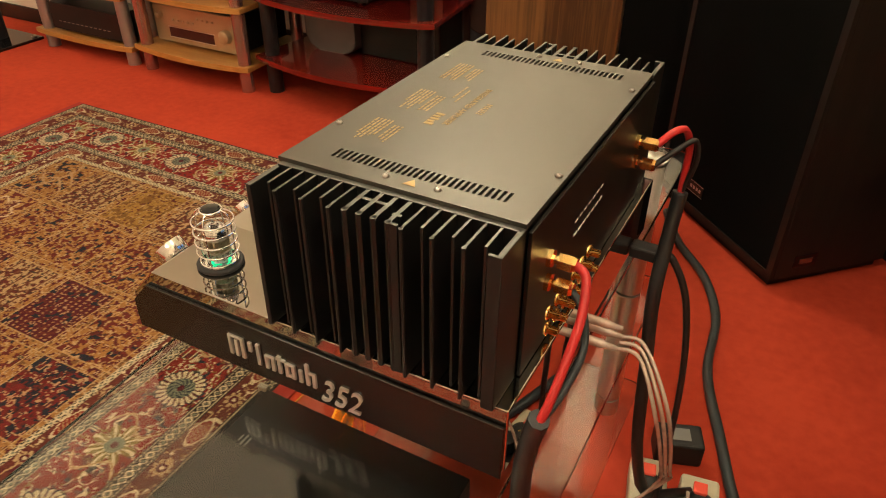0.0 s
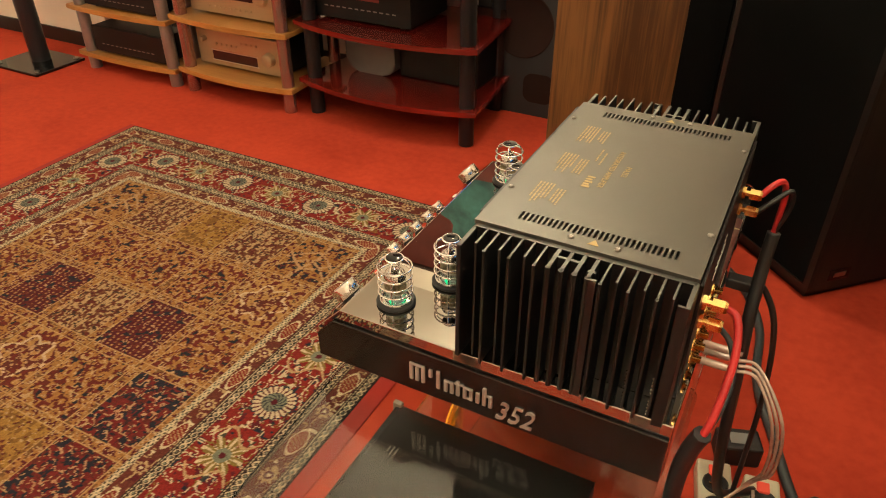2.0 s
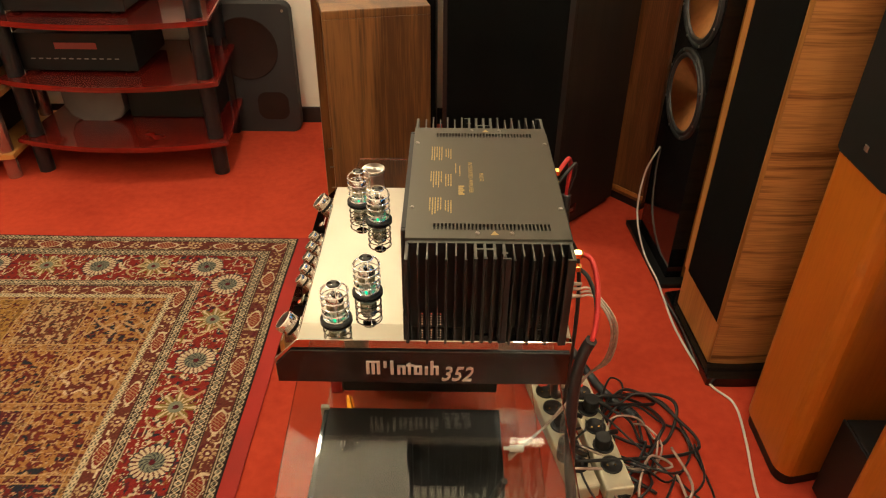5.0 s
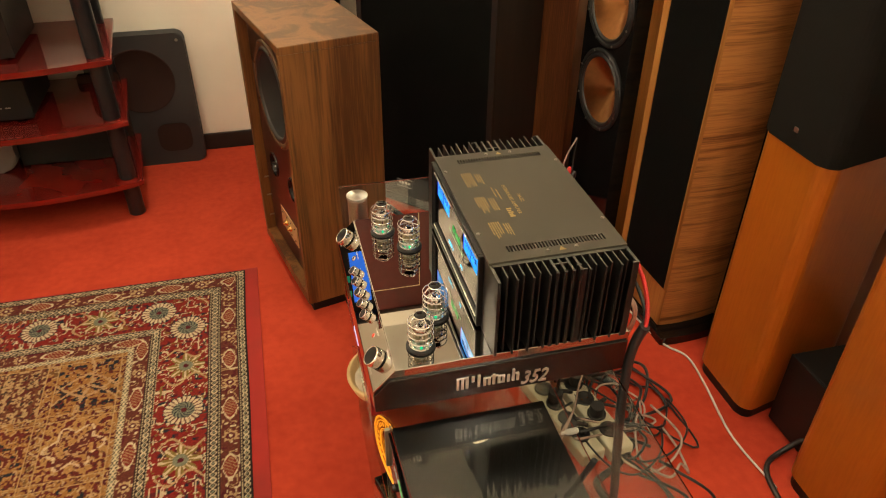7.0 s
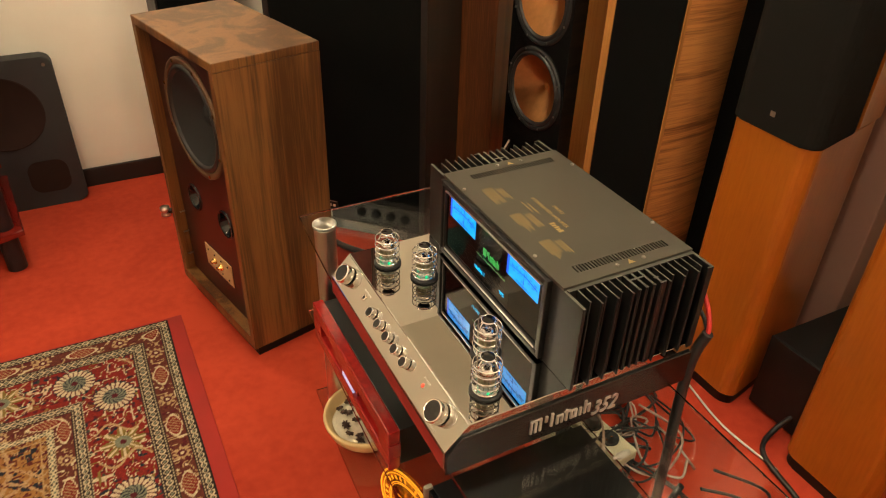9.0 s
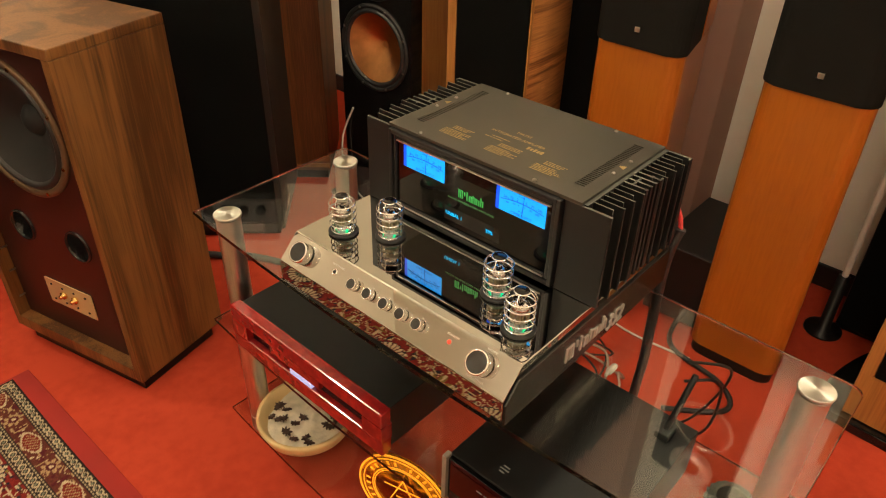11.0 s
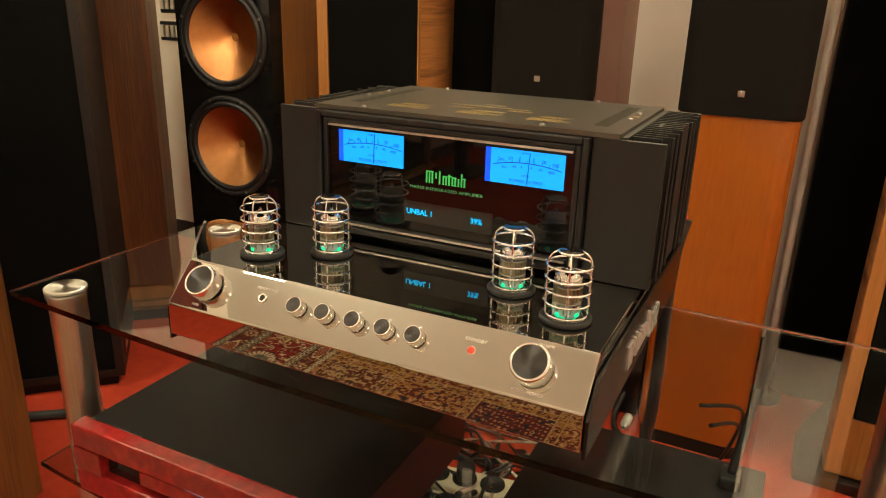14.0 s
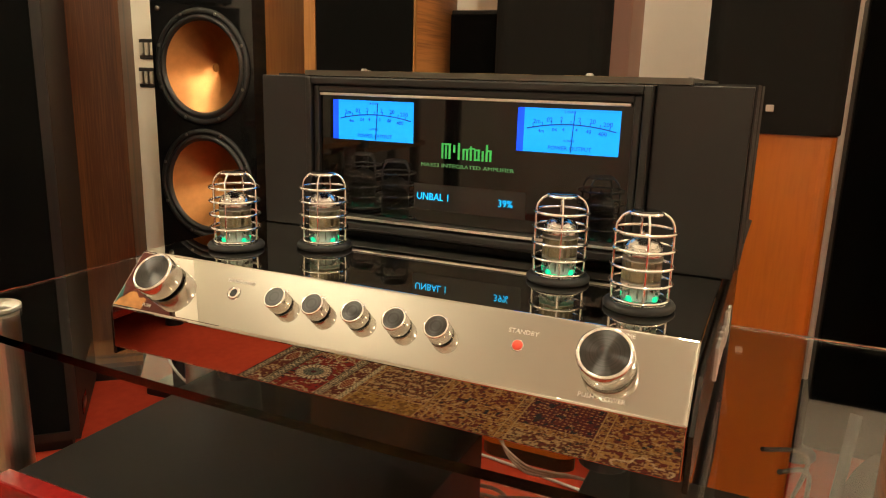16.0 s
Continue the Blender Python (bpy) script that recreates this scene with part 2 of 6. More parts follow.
M_GLASS = clear("shelf_glass", (0.84, 0.88, 0.84), 0.0, 1.52)
M_TUBEGLASS = clear("tube_glass", (0.95, 0.95, 0.95), 0.0, 1.45)
M_PANEL = plain("black_glass_panel", (0.003, 0.003, 0.003), 0.03, vary=0.1, bumped=0.0)
M_METER = glow("blue_meter_light", (0.0, 0.31, 1.0), 1.12)
M_METEREDGE = glow("deep_blue_meter_light", (0.0, 0.07, 0.95), 1.0)
M_METERPRINT = plain("meter_print", (0.0, 0.07, 0.30), 0.5, bumped=0.0)
M_GREENLOGO = glow("green_backlit_letters", (0.05, 0.46, 0.11), 0.36)
M_GREENTEXT = glow("dim_green_text", (0.10, 0.36, 0.14), 0.22)
M_CYANTEXT = glow("cyan_display_text", (0.0, 0.45, 0.95), 1.6)
M_GREENLED = glow("green_led", (0.0, 0.70, 0.30), 1.3)
M_REDLED = glow("red_led", (0.62, 0.06, 0.03), 0.35)
M_AMBER = glow("amber_edge_light", (1.0, 0.36, 0.02), 1.0)
M_AMBERDIM = clear("amber_acrylic", (0.85, 0.35, 0.05), 0.1)
M_TUBEPLATE = plain("grey_tube_plate", (0.40, 0.34, 0.20), 0.35, 0.5)
M_GETTER = plain("silver_getter", (0.74, 0.72, 0.69), 0.07, 1.0, vary=0.15, scale=200, bumped=0.0)
M_STEM = plain("milky_glass", (0.70, 0.74, 0.70), 0.25, vary=0.1, scale=200)
M_MICA = plain("pale_mica", (0.55, 0.50, 0.38), 0.4, vary=0.1, scale=200)
M_WALNUT = wood("walnut_veneer", (0.070, 0.026, 0.007), (0.205, 0.088, 0.025), (9, 9, 0.7), 0.40, wav=3.0)
M_WALNUTDARK = wood("dark_red_walnut", (0.085, 0.027, 0.008), (0.21, 0.080, 0.025), (7, 7, 0.6), 0.4, wav=2.0)
M_HONEY = wood("honey_veneer", (0.26, 0.10, 0.022), (0.42, 0.19, 0.05), (10, 10, 0.6), 0.35, wav=2)
M_ZEBRA = wood("striped_veneer", (0.16, 0.052, 0.014), (0.50, 0.215, 0.066), (1.2, 1.2, 26), 0.28, 0.3, 2.4, (12, 12, 320))
M_ORANGE = wood("orange_cherry_veneer", (0.31, 0.078, 0.005), (0.39, 0.108, 0.009), (3, 3, 2), 0.3, 0.3, 0.8, (160, 160, 14))
M_GRILLE = plain("black_grille_cloth", (0.0048, 0.0049, 0.0047), 0.9, vary=0.15, fine=900, bumped=0.5, spec=0.04)
M_TOWERCLOTH = plain("warm_black_tower_cloth", (0.0105, 0.0095, 0.0080), 0.9, vary=0.12, fine=900, bumped=0.5, spec=0.1)
M_BROWNGRILLE = plain("dark_brown_cloth", (0.03, 0.015, 0.012), 0.9, vary=0.1, fine=700, bumped=0.4, spec=0.15)
M_GREYFOAM = plain("charcoal_foam_frame", (0.026, 0.026, 0.027), 0.7, vary=0.15)
M_CONE = plain("black_paper_cone", (0.009, 0.010, 0.010), 0.7, vary=0.15, fine=300)
M_BAFFLE = plain("oxblood_baffle", (0.028, 0.006, 0.005), 0.35, vary=0.15)
M_COPPER = brushed("spun_copper", (0.70, 0.33, 0.12), 0.37, (60, 60, 60))
_p = M_COPPER.node_tree.nodes["Principled BSDF"]
_p.inputs["Anisotropic"].default_value = 0.85
_t = M_COPPER.node_tree.nodes.new("ShaderNodeTangent")
_t.direction_type, _t.axis = "RADIAL", "Z"
lnk(M_COPPER.node_tree, _t.outputs[0], _p.inputs["Tangent"])


def spun_metal(name, colour, rough):
    """Turned metal whose grooves fan the light into wedges."""
    ma, nt, p = nodes_of(name)
    tc = nt.nodes.new("ShaderNodeTexCoord")
    ln = nt.nodes.new("ShaderNodeVectorMath")
    ln.operation = "LENGTH"
    lnk(nt, tc.outputs["Object"], ln.inputs[0])
    n = add(nt, "ShaderNodeTexNoise", Scale=2600.0, Detail=2.0)
    n.noise_dimensions = "1D"
    lnk(nt, ln.outputs["Value"], n.inputs["W"])
    lnk(nt, ramp(nt, n.outputs[0], [(0.3, [c * 0.75 for c in colour]), (0.7, colour)]), p.inputs["Base Color"])
    p.inputs["Metallic"].default_value, p.inputs["Roughness"].default_value = 1.0, rough
    p.inputs["Anisotropic"].default_value = 0.95
    tg = nt.nodes.new("ShaderNodeTangent")
    tg.direction_type, tg.axis = "RADIAL", "Z"
    lnk(nt, tg.outputs[0], p.inputs["Tangent"])
    return ma


SPUN = spun_metal("dark_spun_metal", (0.085, 0.084, 0.081), 0.40)
M_CAPSPUN = spun_metal("bright_spun_metal", (0.88, 0.89, 0.82), 0.42)
M_SURROUND = plain("rubber_surround", (0.02, 0.02, 0.02), 0.35)
M_BRASS = plain("brass_plate", (0.60, 0.46, 0.24), 0.45, 0.35, vary=0.08)
M_REDLACQUER = wood("red_lacquered_wood", (0.13, 0.008, 0.006), (0.23, 0.017, 0.010), (1.5, 1.5, 12), 0.12, 0.6, 1.5, (8, 8, 200))
M_REDBURL = wood("red_burl_lacquer", (0.24, 0.010, 0.010), (0.42, 0.022, 0.016), (16, 16, 16), 0.12, 0.7, 1.5, (60, 60, 60))
M_BEECH = wood("beech_shelf", (0.42, 0.185, 0.045), (0.55, 0.28, 0.08), (1.4, 12, 12), 0.35, 0.2, 1.2, (9, 200, 200))
M_CHAMPAGNE = plain("champagne_gold_panel", (0.50, 0.365, 0.215), 0.36, 0.45, vary=0.05, scale=6, fine=700, bumped=0.08)
M_PINKPOLE = plain("rose_metal_pole", (0.42, 0.26, 0.22), 0.25, 0.8, vary=0.06)
M_GREYPOLE = plain("grey_metal_pole", (0.34, 0.33, 0.32), 0.35, 0.7, vary=0.06)
M_BEIGE = plain("aged_beige_plastic", (0.56, 0.52, 0.38), 0.5, vary=0.1, scale=20)
M_BOWL = plain("cream_alabaster", (0.72, 0.52, 0.25), 0.4, vary=0.12, scale=14)
M_SAND = plain("pale_wax", (0.74, 0.66, 0.50), 0.7, vary=0.15, scale=40, fine=200, bumped=0.6, dist=0.003)
M_ANISE = plain("dried_star_anise", (0.06, 0.03, 0.018), 0.8, vary=0.3, scale=60)
M_DARKDISPLAY = plain("brown_display_window", (0.05, 0.018, 0.015), 0.12, bumped=0.0)
M_PALEDISPLAY = glow("pale_lilac_display", (0.40, 0.42, 0.70), 0.9)
M_PINKDISPLAY = plain("reddish_display", (0.25, 0.06, 0.05), 0.2, bumped=0.0)
M_GREYPLASTIC = plain("grey_plastic", (0.22, 0.22, 0.21), 0.5)
M_BUBBLE = plain("bubble_wrap_film", (0.30, 0.31, 0.30), 0.12, 0.3, vary=0.3, scale=60)
M_ENDCAP = plain("dull_anodised_cap", (0.34, 0.31, 0.25), 0.5, 0.5, vary=0.1, scale=30)
M_SCREW = plain("screw_steel", (0.35, 0.33, 0.3), 0.3, 1.0, bumped=0.0)
M_BLACKPOST = plain("black_tube_post", (0.02, 0.021, 0.024), 0.3, 0.3)
M_DARKWOODFRAME = wood("black_brown_frame", (0.007, 0.0038, 0.0026), (0.014, 0.0072, 0.0048), (9, 9, 0.8), 0.55)

# ---- setting ----
X0, X1, Y0, Y1 = -4.3, 1.02, -2.4, 2.66
bm = B()
bx(bm, X0 - 0.1, X1 + 0.1, Y0 - 0.1, Y1 + 0.1, -0.08, 0.0)
solo("floor", bm, M_CARPET, "worn red short-pile carpet covering the showroom floor", "floor", kind="structure")
bm = B()
bx(bm, X0 - 0.1, X1 + 0.1, Y0 - 0.1, Y1 + 0.1, CEIL, CEIL + 0.1)
solo("ceiling", bm, M_CEIL, "plain off-white painted showroom ceiling", "ceiling", kind="structure")
for nm, b in (("wall_north", (X0 - 0.1, X1 + 0.1, Y1, Y1 + 0.1)), ("wall_south", (X0 - 0.1, X1 + 0.1, Y0 - 0.1, Y0)), ("wall_east", (X1, X1 + 0.1, Y0, Y1)), ("wall_west", (X0 - 0.1, X0, Y0, Y1))):
    bm = B()
    bx(bm, *b, 0.0, CEIL)
    solo(nm, bm, M_WALL, "cream painted plaster wall above a black baseboard", "wall", kind="structure")
for nm, b in (("baseboard_north", (X0, X1 - 0.013, Y1 - 0.012, Y1 - 0.0005)), ("baseboard_east", (X1 - 0.012, X1 - 0.0005, Y0 + 0.013, Y1))):
    bm = B()
    bx(bm, *b, 0.0, 0.075, 0.003)
    solo(nm, bm, M_BASE, "black painted wooden baseboard along the wall", "baseboard", kind="structure")
# pilaster on the east wall, and the jutting wall beyond the racks
bm = B()
bx(bm, 0.86, X1 - 0.001, 0.70, 0.94, 0.0, CEIL - 0.001, 0.004)
solo("pilaster", bm, M_PINK, "brown-pink painted wall pilaster behind the loudspeakers", "pilaster", kind="structure")
bm = B()
bx(bm, X0 + 0.001, -3.3, 2.3, Y1 - 0.013, 0.0, CEIL - 0.001)
solo("wall_jut", bm, M_WALL, "cream painted wall jutting into the room", "wall", kind="structure")
bm = B()
bx(bm, X0 + 0.002, -3.3, 2.288, 2.2995, 0.0, 0.075, 0.003)
solo("baseboard_jut", bm, M_BASE, "black painted wooden baseboard along the wall", "baseboard", kind="structure")


M_PICTURERED = plain("dark_red_painted_canvas", (0.085, 0.012, 0.008), 0.5, vary=0.25, scale=9, fine=300, bumped=0.3)
M_PICTURETEAL = plain("teal_paint", (0.03, 0.11, 0.10), 0.5, vary=0.5, scale=14, fine=300, bumped=0.3)
M_PICTUREOCHRE = plain("ochre_paint", (0.42, 0.19, 0.06), 0.5, vary=0.3, scale=20, fine=300, bumped=0.3)
M_PICTURECREAM = plain("cream_paint", (0.60, 0.50, 0.28), 0.5, vary=0.2, scale=20)
M_PICTUREFRAME = wood("dark_picture_frame", (0.020, 0.008, 0.005), (0.040, 0.016, 0.009), (9, 9, 1), 0.4)


def picture(name, label, x0, x1, z0, z1):
    t = thing(name, label, "picture", (x0 + x1) / 2, Y1, z0)
    w, h = (x1 - x0) / 2, z1 - z0
    bm = B()
    bx(bm, -w + 0.02, w - 0.02, -0.018, -0.001, 0.02, h - 0.02)
    part("canvas", bm, M_PICTURERED, t, "dark red painted canvas")
    for b in ((-w, w, h - 0.0205, h), (-w, w, 0.0, 0.0205), (-w, -w + 0.0205, 0.021, h - 0.021), (w - 0.0205, w, 0.021, h - 0.021)):
        bm = B()
        bx(bm, b[0], b[1], -0.03, -0.001, b[2], b[3], 0.002)
        part("frame_strip", bm, M_PICTUREFRAME, t, "dark wooden frame strip")
    return t, Matrix(((1, 0, 0, 0), (0, 0, -1, -0.0182), (0, 1, 0, 0), (0, 0, 0, 1)))


def blot(cx, cz, rx, rz, seed, rough=0.25):
    out = []
    for k in range(40):
        a = 2 * math.pi * k / 40
        f = 1 + rough * noise.noise(Vector((math.cos(a) * 1.7, math.sin(a) * 1.7, seed)))
        out.append((cx + rx * f * math.cos(a), cz + rz * f * math.sin(a)))
    return out


t, face = picture("painting", "dark red painting with teal and ochre shapes in a dark frame", -2.02, -1.115, 1.50, 2.44)
for nm, mat, shape, th in (("teal_shape", M_PICTURETEAL, blot(0.22, 0.50, 0.22, 0.20, 1, 0.6), 0.0010), ("teal_shape", M_PICTURETEAL, blot(-0.10, 0.42, 0.20, 0.16, 7, 0.7), 0.0012), ("teal_shape", M_PICTURETEAL, blot(0.38, 0.24, 0.05, 0.16, 4, 0.5), 0.0011), ("ochre_shape", M_PICTUREOCHRE, blot(0.20, 0.70, 0.06, 0.09, 3, 0.5), 0.0018), ("ochre_shape", M_PICTUREOCHRE, blot(0.36, 0.495, 0.055, 0.022, 5, 0.6), 0.0022)):
    bm = B()
    prism(bm, shape, th, face)
    part(nm, bm, mat, t)
bm = B()
ring(bm, 1.0, 0.035, face @ Matrix.Translation((0.36, 0.488, 0.001)) @ Matrix.Diagonal((0.096, 0.036, 0.03, 1)), 40, 6)
part("cream_outline", bm, M_PICTURECREAM, t, "cream oval outline")
for k in range(4):
    bm = B()
    sweep(bm, [face @ Vector((0.26 + 0.012 * k, 0.60 + 0.012 * k, 0.002)), face @ Vector((0.31 + 0.012 * k, 0.655 + 0.004 * k, 0.002))], 0.003, 6, 1)
    part("cream_stripe", bm, M_PICTURECREAM, t)
t, face = picture("framed_panel", "dark red-brown framed panel with a thin pale inner line", -0.50, 0.235, 1.62, 2.48)
for b in ((-0.25, 0.13, 0.70, 0.704), (-0.25, 0.13, 0.12, 0.124), (-0.25, -0.246, 0.1245, 0.6995), (0.126, 0.13, 0.1245, 0.6995)):
    bm = B()
    bx(bm, b[0], b[1], -0.0195, -0.0182, b[2], b[3])
    part("inner_line", bm, M_PICTURECREAM, t, "thin pale line")


# Invented fixture: rod and glowing sphere, out of view, standing in for the room lighting.
def added_globe(x, y, watts):
    t = thing("added_globe_light", "added unseen globe light, round and warm white, hanging under the ceiling", "ceiling lamp", x, y, CEIL, group="ceiling lamps")
    bm = B()
    lathe(bm, [(0, -0.0005), (0.06, -0.0005), (0.06, -0.015), (0.02, -0.03), (0.008, -0.03), (0.008, -DROP), (0, -DROP)], None, 24)
    part("rose", bm, M_WHITEPRINT, t)
    bm = B()
    bmesh.ops.create_uvsphere(bm, u_segments=24, v_segments=12, radius=GLOBE_R, matrix=Matrix.Translation((0, 0, -DROP - GLOBE_R + 0.002)))
    for f in bm.faces:
        f.smooth = True
    part("globe", bm, glow("warm_globe_light", LAMP_COLOUR, watts / (4 * math.pi ** 2 * GLOBE_R ** 2)), t, "glowing warm sphere of the added light")


for x, y, w in GLOBES:
    added_globe(x, y, w)

# ---- rug ----
RX0, RX1, RY0, RY1 = -2.5, -0.826, -0.95, 1.674


def rug():
    step = 0.003
    nx, ny = round((RX1 - RX0) / step), round((RY1 - RY0) / step)
    gx, gy = np.meshgrid(np.linspace(0, RX1 - RX0, nx + 1), np.linspace(0, RY1 - RY0, ny + 1))
    W, L = RX1 - RX0, RY1 - RY0
    rng = np.random.default_rng(4)
    dx, dy = np.minimum(gx, W - gx), np.minimum(gy, L - gy)
    d = np.minimum(dx, dy)
    # run along the nearest side, counted from the corner shared by the two borders
    s = np.where(dx < dy, L - gy, W - gx)

    def lumps(f, seed):
        """Smooth noise from 0 to 1 with about f lumps a metre."""
        r = np.random.default_rng(seed)
        kx, ky = int(W * f) + 3, int(L * f) + 3
        g = r.random((ky, kx))
        u, v = gx * f, gy * f
        i, j = u.astype(int), v.astype(int)
        a, b = u - i, v - j
        a, b = a * a * (3 - 2 * a), b * b * (3 - 2 * b)
        return (g[j, i] * (1 - a) + g[j, i + 1] * a) * (1 - b) + (g[j + 1, i] * (1 - a) + g[j + 1, i + 1] * a) * b

    red, maroon, brown = (0.205, 0.018, 0.015), (0.095, 0.012, 0.018), (0.115, 0.028, 0.020)
    cream, gold, tan = (0.54, 0.44, 0.29), (0.36, 0.19, 0.045), (0.40, 0.27, 0.14)
    navy, sage, olive = (0.018, 0.022, 0.035), (0.17, 0.18, 0.13), (0.20, 0.14, 0.035)
    col = np.zeros((*gx.shape, 3))

    def lay(mask, c):
        col[mask] = c

    n1, n2, n3 = lumps(95, 1), lumps(95, 2), lumps(48, 3)
    # curling tendrils: thin level lines of lumpy noise, with darker leaves between them
    vine = (np.abs(n3 - 0.42) < 0.030) | (np.abs(n3 - 0.64) < 0.026)
    bud = (n2 > 0.72)
    leaf = (np.abs(n3 - 0.42) < 0.085) & (n1 > 0.66)

    def medal(u, v, R, petals, core, tip):
        r, a = np.hypot(u, v), np.arctan2(v, u)
        edge = R * (0.86 + 0.14 * np.abs(np.cos(a * petals / 2)))
        return r, a, edge

    # main border
    lay(d >= 0, red)
    lay(bud, maroon)
    lay(bud & (n1 > 0.6), navy)
    lay(leaf, (0.05, 0.05, 0.035))
    lay(vine & (n1 > 0.3), cream)
    lay(vine & (n1 <= 0.3), olive)
    lay((n1 > 0.86) & (n2 < 0.6), cream)
    per = 0.35
    off = 0.27 % per
    for shift, kind in ((0.0, 0), (per / 2, 1)):
        u = (s - off - shift + per / 2) % per - per / 2
        v = d - 0.178
        r, a, edge = medal(u, v, 0.052 if kind == 0 else 0.06, 22 if kind == 0 else 8, 0, 0)
        zone = (d > 0.115) & (d < 0.255)
        if kind == 0:
            lay(zone & (r < edge), cream)
            lay(zone & (r < edge) & (r > 0.026) & (np.cos(a * 22) < -0.55), maroon)
            lay(zone & (r < 0.030), sage)
            lay(zone & (r < 0.030) & (np.cos(a * 11 + r * 500) > 0.4), navy)
            lay(zone & (r < 0.008), maroon)
            lay(zone & (r >= edge) & (r < edge + 0.004), navy)
        else:
            star = r < 0.055 * (0.45 + 0.55 * np.abs(np.cos(a * 4)))
            lay(zone & star, olive)
            lay(zone & star & (np.cos(a * 16) > 0.3), cream)
            lay(zone & (r < 0.02), sage)
            lay(zone & (r < 0.008), maroon)
            arm = (np.abs(np.abs(u) - 0.055 - 0.02 * np.sin(v * 60)) < 0.004) & (np.abs(v) < 0.06)
            lay(zone & arm, tan)

    # guard stripes: white and dark twists between thin lines
    def guard(a, b):
        z = (d >= a) & (d < b)
        lay(z, (0.028, 0.018, 0.017))
        mid, half = (a + b) / 2, (b - a) / 2
        ph_ = s * 2 * math.pi / 0.034
        for k in (0, math.pi):
            wave = mid + half * 0.42 * np.sin(ph_ + k)
            lay(z & (np.abs(d - wave) < 0.0020), cream)
        lay(z & (np.abs(d - mid) < 0.003) & (np.sin(ph_) ** 2 > 0.75), sage)
        lay(z & (np.abs(np.abs(d - mid) - half * 0.84) < 0.0014) & (np.sin(s * 700) > -0.6), (0.42, 0.34, 0.22))

    # cartouche bands
    def band(a, b, per, off, half_long):
        z = (d >= a) & (d < b)
        lay(z, brown)
        lay(z & bud, maroon)
        lay(z & vine & (n2 > 0.4), tan)
        lay(z & (n1 > 0.85), cream)
        mid, half = (a + b) / 2, (b - a) / 2
        u = (s - off + per / 2) % per - per / 2
        q = np.abs(u) / half_long + (np.abs(d - mid) / (half * 0.86)) ** 2
        lay(z & (q < 1), cream)
        lay(z & (q < 0.80), (0.19, 0.020, 0.014))
        lay(z & (q < 0.66) & (np.sin((u + 0.7 * d) * 640) > 0.62), tan)
        u2 = (s - off + per) % per - per / 2
        r2, a2 = np.hypot(u2, d - mid), np.arctan2(d - mid, u2)
        lay(z & (r2 < half * 0.9 * (0.5 + 0.5 * np.abs(np.cos(a2 * 4)))), tan)
        lay(z & (r2 < half * 0.45), maroon)
        lay(z & (r2 < half * 0.2), cream)

    guard(0.0, 0.030)
    band(0.030, 0.080, 0.2, 0.042, 0.042)
    guard(0.080, 0.115)
    guard(0.255, 0.285)
    band(0.285, 0.328, 0.2, 0.147, 0.045)
    guard(0.328, 0.347)
    lay((d >= 0) & (d < 0.004), (0.03, 0.02, 0.018))

    # field of garden panels
    fx0, fy1 = 0.347, L - 0.347
    pw, ph = (W - 0.694) / 5, 0.225
    f = d >= 0.347
    ci = np.clip(((gx - fx0) / pw).astype(int), 0, 4)
    ri = ((fy1 - gy) / ph).astype(int)
    pu, pv = (gx - fx0) / pw - ci, (fy1 - gy) / ph - ri
    kinds = np.array([[3, 8, 1, 8, 3], [5, 2, 2, 2, 5], [2, 6, 8, 6, 2], [7, 2, 5, 2, 7], [8, 1, 6, 1, 7], [3, 2, 7, 2, 5], [2, 6, 1, 6, 8], [5, 8, 2, 8, 5], [1, 7, 3, 7, 1]])
    kd = kinds[ri % 9, ci]
    m1, m2, m3, m4 = lumps(135, 11), lumps(100, 12), lumps(70, 13), lumps(150, 14)
    line = np.abs(m3 - 0.5) < 0.042
    line2 = np.abs(m2 - 0.5) < 0.055
    ochre = (0.31, 0.165, 0.046)
    pal = {1: ((0.31, 0.185, 0.042), olive, tan), 2: (ochre, maroon, cream), 3: (ochre, navy, tan), 5: ((0.37, 0.22, 0.075), brown, cream), 6: ((0.085, 0.012, 0.020), navy, tan), 7: ((0.15, 0.018, 0.018), navy, tan), 8: ((0.40, 0.29, 0.15), brown, cream)}
    for k, (ground, dark, light) in pal.items():
        z = f & (kd == k)
        lay(z, ground)
        if k == 1:
            lay(z & (m2 > 0.60), (0.19, 0.10, 0.025))
            lay(z & (m4 > 0.78), dark)
        elif k == 3:
            lay(z & (m3 > 0.60), navy)
            lay(z & (m4 > 0.80), maroon)
            trunk = np.abs(pu - 0.5 - 0.08 * np.sin(pv * 5)) < 0.028
            lay(z & trunk, tan)
            for g in (0.30, 0.5, 0.7):
                twig = np.abs((pv - g) - 0.9 * np.abs(pu - 0.5) ** 1.4 * (1 if g < 0.6 else -1)) < 0.022
                lay(z & twig & (np.abs(pu - 0.5) < 0.42), tan)
        elif k == 5:
            r, a = np.hypot((pu - 0.5) * pw, (pv - 0.5) * ph), np.arctan2(pv - 0.5, pu - 0.5)
            e = 0.075 * (0.85 + 0.15 * np.cos(a * 6))
            lay(z & (m2 > 0.58), (0.13, 0.022, 0.018))
            lay(z & (np.abs(r - e) < 0.0045), cream)
            lay(z & (r < e - 0.0045) & (m3 > 0.55), brown)
            lay(z & (r < e - 0.0045) & line, tan)
        elif k == 6:
            rows = (np.sin(gx * 380 + gy * 60) > 0.45) & (np.sin(gy * 500) > -0.1)
            lay(z & rows, (0.34, 0.20, 0.09))
